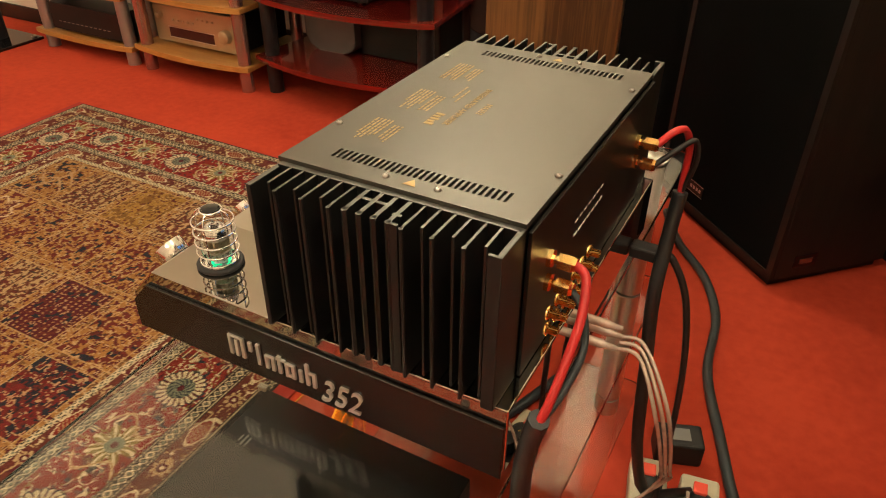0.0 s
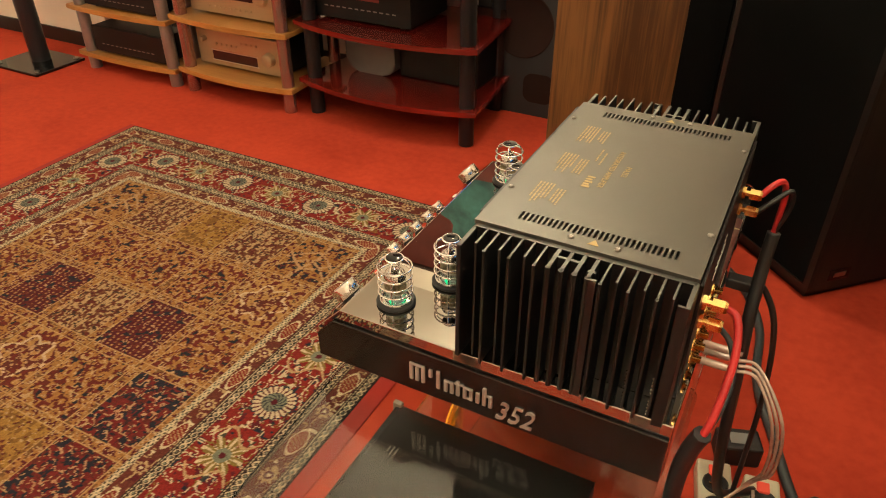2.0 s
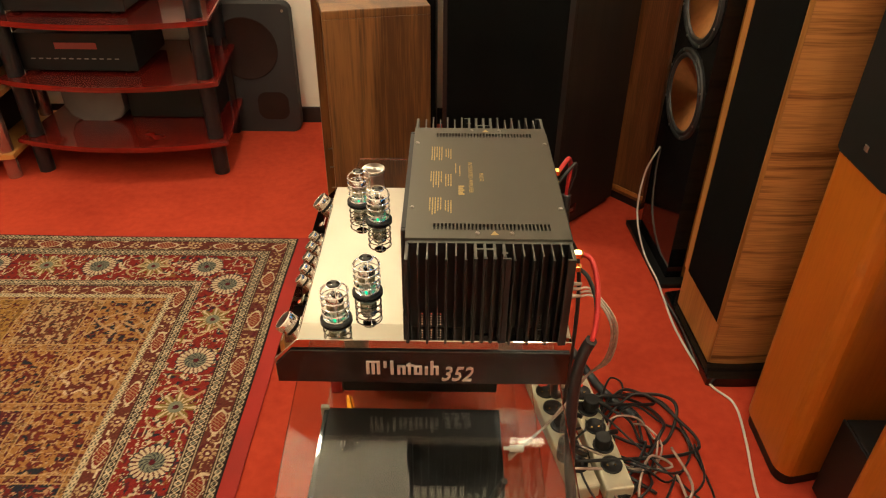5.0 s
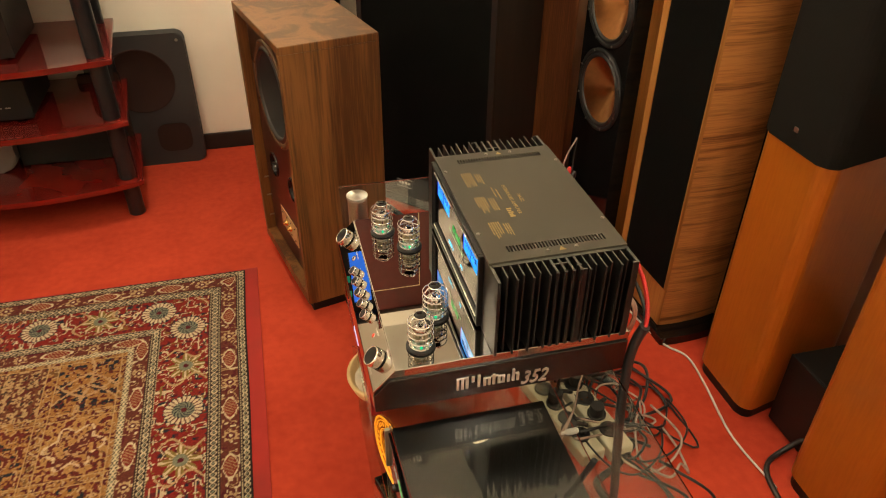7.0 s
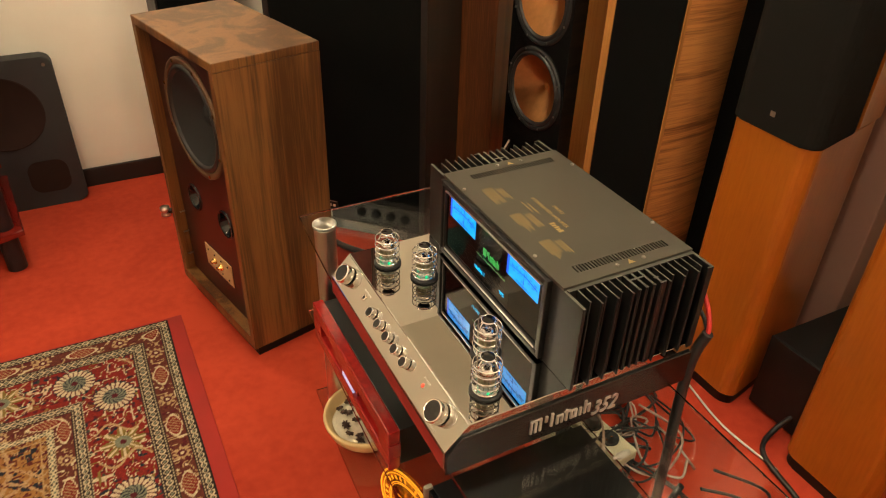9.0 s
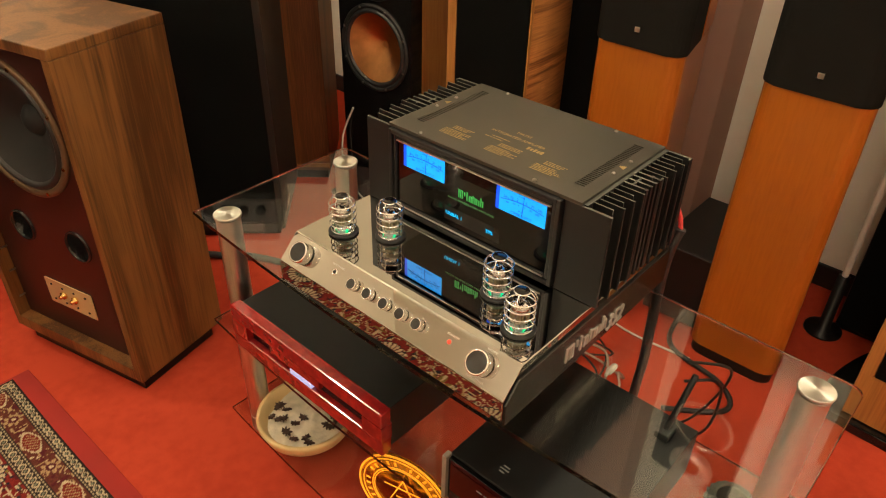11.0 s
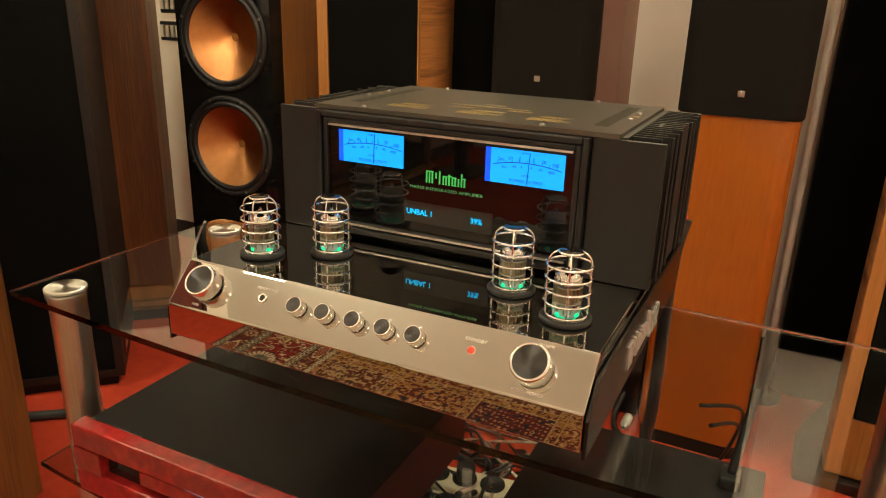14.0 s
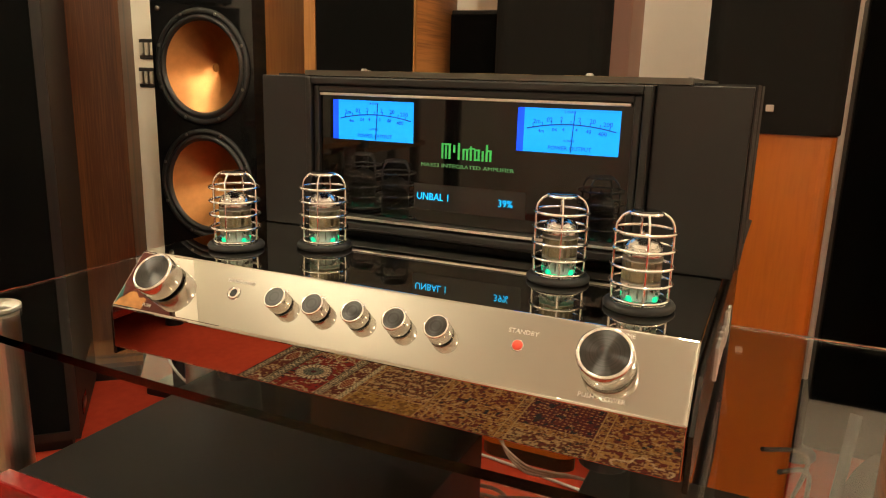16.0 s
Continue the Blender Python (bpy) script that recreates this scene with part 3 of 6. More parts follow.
            lay(z & (m3 > 0.70), navy)
        elif k == 8:
            lay(z & (m4 > 0.52), (0.13, 0.05, 0.025))
            lay(z & (np.sin(gx * 190) > 0.75), (0.15, 0.06, 0.03))
            lay(z & (m1 > 0.74), (0.05, 0.03, 0.025))
        else:
            lay(z & (m2 > 0.57), dark if k == 7 else (0.13, 0.022, 0.018))
            lay(z & (m3 > 0.79), navy)
            lay(z & line, light if k == 7 else (0.42, 0.30, 0.15))
        lay(z & line2 & (m1 > 0.62), (0.42, 0.31, 0.17))
        lay(z & (m4 > (0.80 if k == 1 else 0.72)), (0.11, 0.022, 0.018))
        lay(z & (m1 < 0.09), (0.045, 0.02, 0.024))
    # bands between the panels
    gu, gv = np.minimum(pu, 1 - pu) * pw, np.minimum(pv, 1 - pv) * ph
    bar = f & ((gu < 0.014) | (gv < 0.012))
    lay(bar, (0.31, 0.17, 0.05))
    lay(bar & (m4 > 0.60), maroon)
    lay(bar & (m2 < 0.24), (0.16, 0.085, 0.03))
    lay(bar & (np.abs(m1 - 0.45) < 0.05), (0.42, 0.32, 0.18))
    lay(f & ((np.abs(gu - 0.014) < 0.0016) | (np.abs(gv - 0.012) < 0.0016)), (0.42, 0.29, 0.13))
    # sun-faded field
    grey = col[f].mean(axis=1, keepdims=True)
    col[f] = (grey + (col[f] - grey) * 0.97) * np.array((0.97, 0.86, 0.84))
    # knots: jitter the shade a little from knot to knot
    col *= (0.80 + 0.40 * rng.random(gx.shape))[..., None]
    nv = (nx + 1) * (ny + 1)
    z = 0.006 + 0.0012 * lumps(6, 21).ravel() + 0.0008 * rng.random(nv)
    z = np.where(d.ravel() < 0.002, 0.0005, z)
    verts = np.column_stack((gx.ravel() + RX0 + 0.004 * (lumps(3, 8).ravel() - 0.5), gy.ravel() + RY0 + 0.006 * (lumps(3, 9).ravel() - 0.5), z))
    i = np.arange(nx * ny)
    k = (i // nx) * (nx + 1) + i % nx
    faces = np.column_stack((k, k + 1, k + nx + 2, k + nx + 1))
    me = bpy.data.meshes.new("rug")
    me.vertices.add(nv)
    me.vertices.foreach_set("co", verts.ravel())
    me.loops.add(faces.size)
    me.loops.foreach_set("vertex_index", faces.ravel())
    me.polygons.add(len(faces))
    me.polygons.foreach_set("loop_start", np.arange(0, faces.size, 4))
    me.polygons.foreach_set("loop_total", np.full(len(faces), 4))
    me.update(calc_edges=True)
    at = me.attributes.new("pile", "FLOAT_COLOR", "POINT")
    at.data.foreach_set("color", np.column_stack((col.reshape(-1, 3), np.ones(nv))).ravel())
    me.materials.append(M_RUG)
    ob = new("rug", me)
    tagged(ob, "large oriental rug with garden panels and red medallion border", "rug")


rug()
bm = B()
bx(bm, -2.53, -0.785, RY0 - 0.03, 1.68, 0.0005, 0.0045, 0.0015)
solo("rug_underlay", bm, plain("red_felt", (0.33, 0.02, 0.014), 0.9, fine=500, bumped=0.3), "red felt underlay showing along the edge of the rug", "underlay")

# ---- glass rack ----


def rack():
    t = thing("glass_rack", "three-tier clear glass hi-fi rack with brushed steel posts", "rack", 0, 0, 0)
    yc, half = 0.6, 0.556

    def outline(front, back):
        pts = []
        n = 24
        for k in range(n + 1):
            u = -1 + 2 * k / n
            pts.append((front - 0.022 * (1 - u * u), yc - half * u))
        out, r = [], 0.018
        # rounded back corners
        for k in range(5):
            a = math.pi * 1.5 + k / 4 * math.pi / 2
            out.append((back - r + r * math.cos(a), yc - half + r + r * math.sin(a)))
        for k in range(5):
            a = k / 4 * math.pi / 2
            out.append((back - r + r * math.cos(a), yc + half - r + r * math.sin(a)))
        return out + pts

    for z in (0.585, 0.318, 0.048):
        bm = B()
        prism(bm, outline(-0.526, -0.135), 0.008, Matrix.Translation((0, 0, z - 0.008)), 0.0015)
        ob = part("glass_shelf", bm, M_GLASS, t)
        ob.visible_shadow = False
    for x in (-0.488, -0.187):
        for y in (0.097, 1.096):
            for z0, z1 in ((0.0, 0.04), (0.0485, 0.3095), (0.3185, 0.5765)):
                bm = B()
                cy(bm, (x, y, z0), 0.0238, z1 - z0, seg=40, bevel=0.0015)
                part("post", bm, M_ALU, t, "brushed steel post")
            bm = B()
            lathe(bm, [(0, 0.0045), (0.0253, 0.0045), (0.0265, 0.0035), (0.0265, 0.0), (0, 0.0)], None, 48, False)
            part("post_cap", bm, M_CAPSPUN, t, "turned aluminium disc cap", Matrix.Translation((x, y, 0.5855)))
    return t


rack()

# ---- integrated amplifier ----
AY0, AY1 = 0.3700, 0.8250


def grey_tops(ob):
    """Upward faces of the black fins and plates take a second, grey material."""
    ob.data.materials.append(M_FINTOP)
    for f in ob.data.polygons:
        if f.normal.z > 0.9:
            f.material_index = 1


def amplifier():
    t = thing("integrated_amplifier", "hybrid integrated amplifier with polished steel chassis and black heatsinks", "amplifier", -0.35, 0.59, 0.585)
    L = Matrix.Translation((0.35, -0.59, -0.585))

    def P(name, bm, material, label="", parent=None):
        bm.transform(L)
        return part(name, bm, material, parent or t, label)

    zt = 0.693
    # polished chassis: profile in xz, drawn along y
    prof = [(-0.5660, 0.6190), (-0.5660, 0.6550), (-0.5295, zt), (-0.132, zt), (-0.132, 0.6190)]
    m = Matrix(((1, 0, 0, 0), (0, 0, 1, AY0 + 0.004), (0, 1, 0, 0), (0, 0, 0, 1)))
    bm = B()
    prism(bm, prof, AY1 - AY0 - 0.008, m)
    bmesh.ops.bevel(bm, geom=list(bm.edges), offset=0.0016, segments=5, profile=0.5, affect="EDGES")
    chassis = P("chassis", bm, M_STEEL, "mirror-polished stainless steel chassis")
    # black side plates with chamfered front corner
    for y in (AY0, AY1 - 0.0035):
        bm = B()
        pr = [(-0.564, 0.6125), (-0.564, 0.648), (-0.539, 0.675), (-0.134, 0.675), (-0.134, 0.6125)]
        prism(bm, pr, 0.0035, Matrix(((1, 0, 0, 0), (0, 0, 1, y), (0, 1, 0, 0), (0, 0, 0, 1))), 0.0008)
        P("side_plate", bm, M_SIDE, "black side plate")
    for x in (-0.5, -0.19):
        for y in (0.43, 0.75):
            bm = B()
            cy(bm, (x, y, 0.5855), 0.018, 0.037, seg=20, r2=0.02, bevel=0.001)
            P("foot", bm, M_RUBBER)
    # upper box
    bm = B()
    bx(bm, -0.366, -0.146, 0.417, 0.760, zt + 0.0005, 0.8395)
    P("inner_case", bm, M_BLACK)
    # top cover with two rows of slots
    bm = B()
    x0, x1, y0, y1, z0, z1 = -0.3725, -0.144, 0.411, 0.766, 0.841, 0.846
    rows = [(0.433, 0.449), (0.728, 0.744)]
    bx(bm, x0, x1, y0, rows[0][0], z0, z1)
    bx(bm, x0, x1, rows[0][1], rows[1][0], z0, z1)
    bx(bm, x0, x1, rows[1][1], y1, z0, z1)
    n, a, b = 31, -0.334, -0.168
    for ya, yb in rows:
        bx(bm, x0, a, ya, yb, z0, z1)
        bx(bm, b, x1, ya, yb, z0, z1)
        p = (b - a) / n
        for k in range(n):
            bx(bm, a + (k + 0.55) * p, a + (k + 1) * p, ya, yb, z0, z1)
    bmesh.ops.remove_doubles(bm, verts=bm.verts, dist=0.00001)
    cover = P("top_cover", bm, M_COVER, "grey powder-coated top cover with slots")
    for x, y in ((-0.366, 0.492), (-0.366, 0.704), (-0.15, 0.492), (-0.15, 0.704), (-0.273, 0.424), (-0.225, 0.424), (-0.273, 0.755), (-0.225, 0.755)):
        bm = B()
        lathe(bm, [(0.0032, 0.0), (0.0032, 0.001), (0.002, 0.0022), (0.001, 0.0022), (0.0008, 0.0012), (0, 0.0012)], Matrix.Translation((x, y, 0.846)), 14)
        P("screw", bm, M_SCREW, parent=None)
    # printing on the cover, read from the front
    turn = Matrix.Rotation(radians(-90), 4, "Z")
    zt2 = 0.8464
    lettering("printed_title", "INTEGRATED AMPLIFIER", 0.0092, M_GOLDPRINT, t, L @ Matrix.Translation((-0.279, 0.585, zt2)) @ turn, 0.0001, "CENTER")
    lettering("printed_title", "MA352", 0.0092, M_GOLDPRINT, t, L @ Matrix.Translation((-0.262, 0.585, zt2)) @ turn, 0.0001, "CENTER")
    rr = random.Random(3)

    def block(xa, ya, rows_, wide, gap=0.0040):
        for k in range(rows_):
            y = ya
            end = ya - wide * rr.uniform(0.6, 1.0)
            while y > end:
                w = rr.uniform(0.003, 0.009)
                bm = B()
                bx(bm, xa - k * gap - 0.0017, xa - k * gap, max(end, y - w), y, zt2, zt2 + 0.0002)
                P("printed_bar", bm, M_GOLDPRINT)
                y -= w + 0.0013

    block(-0.2945, 0.622, 1, 0.048)
    block(-0.301, 0.630, 1, 0.055)
    for ya in (0.690, 0.602, 0.520):
        block(-0.3085, ya - 0.008, 3, 0.040)
        block(-0.3235, ya, 5, 0.052)
    for k, (w, h) in enumerate(((0.004, 0.009), (0.004, 0.007), (0.004, 0.009), (0.004, 0.007), (0.005, 0.009))):
        bm = B()
        bx(bm, -0.298, -0.298 + h, 0.553 - k * 0.006, 0.553 - k * 0.006 + w, zt2, zt2 + 0.0002)
        P("emblem_stroke", bm, M_GOLDPRINT)
    for yy in (0.4245, 0.7545):
        bm = B()
        prism(bm, [(-0.255, yy - 0.005), (-0.243, yy - 0.005), (-0.249, yy + 0.005)], 0.0002, Matrix.Translation((0, 0, zt2)))
        P("warning_triangle", bm, M_GOLDPRINT, "gold warning triangle")
    # heatsinks
    for sgn, yi, yo in ((1, 0.4105, 0.367), (-1, 0.7665, 0.818)):
        ze = 0.8425
        hb = B()
        bx(hb, -0.368, -0.146, yi - 0.006 * sgn, yi, zt + 0.0005, ze)
        sink = P("heatsink", hb, M_FIN, "black anodised finned heatsink")
        grey_tops(sink)
        xs = np.linspace(-0.367, -0.147, 18)
        yr = yi - 0.0065 * sgn
        for k in range(1, 17):
            x = xs[k] if sgn > 0 else xs[17 - k]
            fb = B()
            if k in (7, 8, 9, 10):
                # the four thick fins that draw the letters of the comb
                bx(fb, x - 0.0019, x + 0.0019, yr, yo + 0.003 * sgn, zt + 0.002, ze)
                cy(fb, (x, yo + 0.0035 * sgn, zt + 0.002), 0.0030, ze - zt - 0.002, seg=6)
                if k != 10:
                    cy(fb, (x, yr - 0.011 * sgn, zt + 0.002), 0.0028, ze - zt - 0.0021, seg=6)
            else:
                short = 0.0 if k in (2, 4, 6, 11, 13, 15) else 0.008
                bx(fb, x - 0.0011, x + 0.0011, yr, yo + short * sgn, zt + 0.002, ze)
                if not short:
                    cy(fb, (x, yo, zt + 0.002), 0.0019, ze - zt - 0.002, seg=8)
            grey_tops(P("fin", fb, M_FIN, parent=sink))
        for xa, xb, off in ((7, 8, 0.0105), (8, 9, 0.0105), (10, 11, 0.020)):
            fb = B()
            pa, pb = (xs[xa], xs[xb]) if sgn > 0 else (xs[17 - xa], xs[17 - xb])
            if xa == 10:
                pa, pb = pa - 0.0045 * sgn, pa + 0.0055 * sgn
            bx(fb, min(pa, pb) + 0.001, max(pa, pb) - 0.001, yr - off * sgn, yr - (off + 0.0035) * sgn, zt + 0.002, ze - 0.0002)
            grey_tops(P("bridge", fb, M_FIN, parent=sink))
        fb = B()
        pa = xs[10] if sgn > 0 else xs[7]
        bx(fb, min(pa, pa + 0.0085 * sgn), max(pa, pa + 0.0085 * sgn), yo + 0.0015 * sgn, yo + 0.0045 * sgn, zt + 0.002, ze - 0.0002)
        grey_tops(P("bridge", fb, M_FIN, parent=sink))
        # perforated strip at the foot: its bright glints are put in as chrome discs
        fb = B()
        for xa in (-0.352, -0.3385, -0.325, -0.189, -0.1755, -0.162):
            for q in range(2):
                for r_ in range(5):
                    cy(fb, (xa + q * 0.0045 - 0.002, yi - 0.0062 * sgn, zt + 0.006 + r_ * 0.0048), 0.0014, 0.0008 * sgn, "y", 8)
        tagged(P("perforation_glints", fb, M_CHROME, parent=sink), kind="stuff")
        # end plates, each with a small hook at its tip
        for x in (-0.3715, -0.1485):
            fb = B()
            ye = yi if x > -0.3 else (0.4375 if sgn > 0 else 0.7625)
            bx(fb, x, x + 0.005, ye, yo, zt + 0.0005, 0.8405 if x < -0.3 else ze, 0.0008)
            if x > -0.3:
                bx(fb, x - 0.006, x + 0.001, yo, yo + 0.003 * sgn, zt + 0.0005, ze - 0.0002)
            grey_tops(P("end_plate", fb, M_FIN, parent=sink))
    # front window with frame
    fx = -0.372
    fb = B()
    ya, yb, za, zb = 0.4385, 0.7615, 0.698, 0.8400
    for k, (w, dpt) in enumerate(((0.007, 0.008), (0.006, 0.005))):
        o = 0.008 * k
        bx(fb, fx - dpt, fx + 0.004, ya + o, ya + o + w, za + o, zb - o, 0.0015)
        bx(fb, fx - dpt, fx + 0.004, yb - o - w, yb - o, za + o, zb - o, 0.0015)
        bx(fb, fx - dpt, fx + 0.004, ya + o + w, yb - o - w, zb - o - w, zb - o, 0.0015)
        bx(fb, fx - dpt, fx + 0.004, ya + o + w, yb - o - w, za + o, za + o + w, 0.0015)
    P("window_frame", fb, M_FIN, "black stepped window frame")
    for zz in (0.8245, 0.7085):
        fb = B()
        bx(fb, fx - 0.0065, fx - 0.0025, ya + 0.016, yb - 0.016, zz - 0.0012, zz + 0.0012, 0.0005)
        P("frame_trim", fb, M_ALU, "thin bright trim strip")
    fb = B()
    bx(fb, fx - 0.001, fx + 0.003, ya + 0.0142, yb - 0.0142, za + 0.0142, zb - 0.0142)
    P("front_window", fb, M_PANEL, "glossy black glass front window")

    def F(y, z):
        return L @ Matrix(((0, 0, -1, fx - 0.0022), (-1, 0, 0, y), (0, 1, 0, z), (0, 0, 0, 1)))

    for y0_, y1_ in ((0.648, 0.7335), (0.4625, 0.549)):
        fb = B()
        bx(fb, fx - 0.0016, fx - 0.0008, y0_, y1_ - 0.006, 0.7830, 0.8195)
        meter = P("power_meter", fb, M_METER, "blue backlit power output meter")
        fb = B()
        bx(fb, fx - 0.0016, fx - 0.0008, y1_ - 0.006, y1_, 0.7830, 0.8195)
        P("meter_shade", fb, M_METEREDGE, parent=meter)
        c = (y0_ + y1_) / 2 - 0.003
        fb = B()
        R = 0.16
        pts = [(fx - 0.0021, c + R * math.sin(a), 0.8068 - R + R * math.cos(a)) for a in np.linspace(-0.235, 0.235, 17)]
        sweep(fb, pts, 0.00048, 6, 2)
        P("meter_arc", fb, M_METERPRINT, parent=meter)
        for a in np.linspace(-0.2, 0.2, 9):
            fb = B()
            sweep(fb, [(fx - 0.0021, c + R * math.sin(a), 0.8068 - R + R * math.cos(a)), (fx - 0.0021, c + (R + 0.003) * math.sin(a), 0.8068 - R + (R + 0.003) * math.cos(a))], 0.00028, 5, 1)
            P("meter_tick", fb, M_METERPRINT, parent=meter)
        fb = B()
        sweep(fb, [(fx - 0.0023, c - 0.001, 0.7840), (fx - 0.0023, c - 0.003, 0.8175)], 0.0004, 6, 1)
        P("needle", fb, M_METERPRINT, parent=meter)
        for wds, yy, off, sz in (("2m", 0.029, 1, 0.0052), ("02", 0.018, 1, 0.0052), ("2", 0.008, 1, 0.0052), ("2", -0.007, 1, 0.0052), ("20", -0.018, 1, 0.0052), ("200", -0.0305, 1, 0.0052), ("4m", 0.025, -1, 0.0042), (".04", 0.014, -1, 0.0042), ("4", 0.006, -1, 0.0042), ("4", -0.005, -1, 0.0042), ("40", -0.015, -1, 0.0044), ("400", -0.0265, -1, 0.0048), ("POWER OUTPUT", 0.0, 0.7872, 0.0048), ("8 OHMS", 0.001, 0.8168, 0.0026), ("4 OHMS", 0.001, 0.7935, 0.0026)):
            zz = off if abs(off) != 1 else 0.8068 - R + math.sqrt(R * R - yy * yy) + (0.0042 if off > 0 else -0.0042)
            lettering("meter_number", wds, sz, M_METERPRINT, meter, F(c + yy, zz), 0.0001, "CENTER")
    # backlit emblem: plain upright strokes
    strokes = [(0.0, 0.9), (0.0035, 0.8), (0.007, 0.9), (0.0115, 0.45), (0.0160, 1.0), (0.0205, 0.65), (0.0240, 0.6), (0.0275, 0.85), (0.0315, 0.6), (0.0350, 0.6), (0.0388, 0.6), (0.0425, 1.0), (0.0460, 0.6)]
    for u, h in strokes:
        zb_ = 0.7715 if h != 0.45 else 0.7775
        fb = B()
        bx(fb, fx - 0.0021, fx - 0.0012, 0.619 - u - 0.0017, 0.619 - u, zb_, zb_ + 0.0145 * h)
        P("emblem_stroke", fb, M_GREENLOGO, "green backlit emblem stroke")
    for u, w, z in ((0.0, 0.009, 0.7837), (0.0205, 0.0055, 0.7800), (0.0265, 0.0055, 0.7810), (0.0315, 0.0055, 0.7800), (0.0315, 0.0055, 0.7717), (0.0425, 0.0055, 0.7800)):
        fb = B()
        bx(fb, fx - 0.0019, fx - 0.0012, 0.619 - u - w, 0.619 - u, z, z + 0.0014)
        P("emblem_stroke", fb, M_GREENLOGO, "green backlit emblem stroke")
    lettering("model_text", "MA352 INTEGRATED AMPLIFIER", 0.0047, M_GREENTEXT, t, F(0.5945, 0.7650), 0.0001, "CENTER", squash=1.36)
    fb = B()
    bx(fb, fx - 0.0014, fx - 0.0008, 0.538, 0.646, 0.7235, 0.7475)
    P("display", fb, plain("dim_display", (0.022, 0.021, 0.020), 0.08, bumped=0.0), "dim grey text display")
    lettering("display_text", "UNBAL 1", 0.0092, M_CYANTEXT, t, F(0.643, 0.7357), 0.0001, "LEFT", squash=0.92)
    lettering("display_text", "39%", 0.0092, M_CYANTEXT, t, F(0.5635, 0.7357), 0.0001, "LEFT", squash=0.92)
    # controls on the sloping front
    nrm = Vector((-(zt - 0.655), 0, 0.0365)).normalized()
    up = Vector((0.0365, 0, zt - 0.655)).normalized()
    mid = Vector((-0.54775, 0, 0.6740))

    def S(y, v=0.0, off=0.0):
        o = mid + up * v + nrm * off
        # x: to the viewer's right, y: up the slope, z: out of it
        return L @ Matrix(((0, up.x, nrm.x, o.x), (-1, 0, 0, y), (0, up.z, nrm.z, o.z), (0, 0, 0, 1)))

    def knob(y, r, h, v=0.0):
        kb = B()
        lathe(kb, [(r * 0.80, 0.0), (r * 0.80, h * 0.12)], None, 48)
        neck = part("knob_neck", kb, M_RUBBER, t, "dark gap under the knob", S(y, v))
        kb = B()
        lathe(kb, [(r * 0.80, h * 0.12), (r * 0.98, h * 0.12), (r, h * 0.15), (r, h * 0.92), (r * 0.985, h * 0.965), (r * 0.93, h), (r * 0.87, h), (r * 0.85, h * 0.955), (0.0, h * 0.95)], None, 56)
        ob = part("knob", kb, M_TURNED, t, "turned aluminium control knob", S(y, v))
        tick = B()
        bx(tick, -0.0012, 0.0012, r * 1.22, r * 1.22 + 0.0009, 0.0001, 0.0004)
        part("index_mark", tick, M_WHITEPRINT, t, "", S(y, v))
        kb = B()
        cy(kb, (0, 0, h * 0.957), r * 0.845, 0.0004, seg=48)
        part("knob_face", kb, SPUN, ob, "dark spun metal inlay")

    knob(0.780, 0.0172, 0.0185, 0.001)
    knob(0.4240, 0.0172, 0.0185, 0.001)
    for y in (0.665, 0.6325, 0.599, 0.5665, 0.535):
        knob(y, 0.0088, 0.0125, 0.001)
    kb = B()
    lathe(kb, [(0.0052, 0.0), (0.0052, 0.0012), (0.0034, 0.0016), (0.0032, 0.0004), (0, 0.0004)], None, 20)
    jack = part("headphone_jack", kb, M_TURNED, t, "steel headphone socket", S(0.711, 0.003))
    kb = B()
    cy(kb, (0, 0, 0.0006), 0.0031, 0.0004, seg=16)
    part("socket_hole", kb, M_RUBBER, jack)
    kb = B()
    lathe(kb, [(0.0034, 0.0), (0.0034, 0.001), (0.0026, 0.0016), (0, 0.0022)], None, 16)
    lamp = part("standby_light", kb, M_REDLED, t, "small red standby light", S(0.482, 0.003))
    kb = B()
    ring(kb, 0.0036, 0.0006, None, 20, 6)
    part("bezel", kb, M_CHROME, lamp)
    for wds, y, v, sz in (("STANDBY", 0.4805, 0.0125, 0.0046), ("VOLUME", 0.4195, 0.0222, 0.0042), ("PUSH - POWER", 0.4235, -0.0205, 0.0042), ("HEADPHONES", 0.709, 0.0130, 0.0040), ("PUSH", 0.786, -0.0205, 0.0036)):
        lettering("panel_text", wds, sz, M_WHITEPRINT, t, S(y, v, 0.0003), 0.0001, "CENTER")
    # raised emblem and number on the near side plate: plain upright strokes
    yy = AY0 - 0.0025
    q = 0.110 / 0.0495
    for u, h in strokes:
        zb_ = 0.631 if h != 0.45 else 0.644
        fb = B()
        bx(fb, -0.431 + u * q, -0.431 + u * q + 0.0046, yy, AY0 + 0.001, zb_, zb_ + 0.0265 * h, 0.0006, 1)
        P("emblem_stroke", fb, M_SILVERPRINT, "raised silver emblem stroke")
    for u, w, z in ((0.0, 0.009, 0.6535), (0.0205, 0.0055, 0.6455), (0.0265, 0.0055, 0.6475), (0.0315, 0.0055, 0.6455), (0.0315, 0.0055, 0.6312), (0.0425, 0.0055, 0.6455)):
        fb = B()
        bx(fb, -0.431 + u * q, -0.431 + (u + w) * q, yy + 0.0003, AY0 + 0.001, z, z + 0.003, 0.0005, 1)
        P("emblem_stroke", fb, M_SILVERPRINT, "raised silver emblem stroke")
    sl = Matrix(((1, 0.25, 0, 0), (0, 1, 0, 0), (0, 0, 1, 0), (0, 0, 0, 1)))
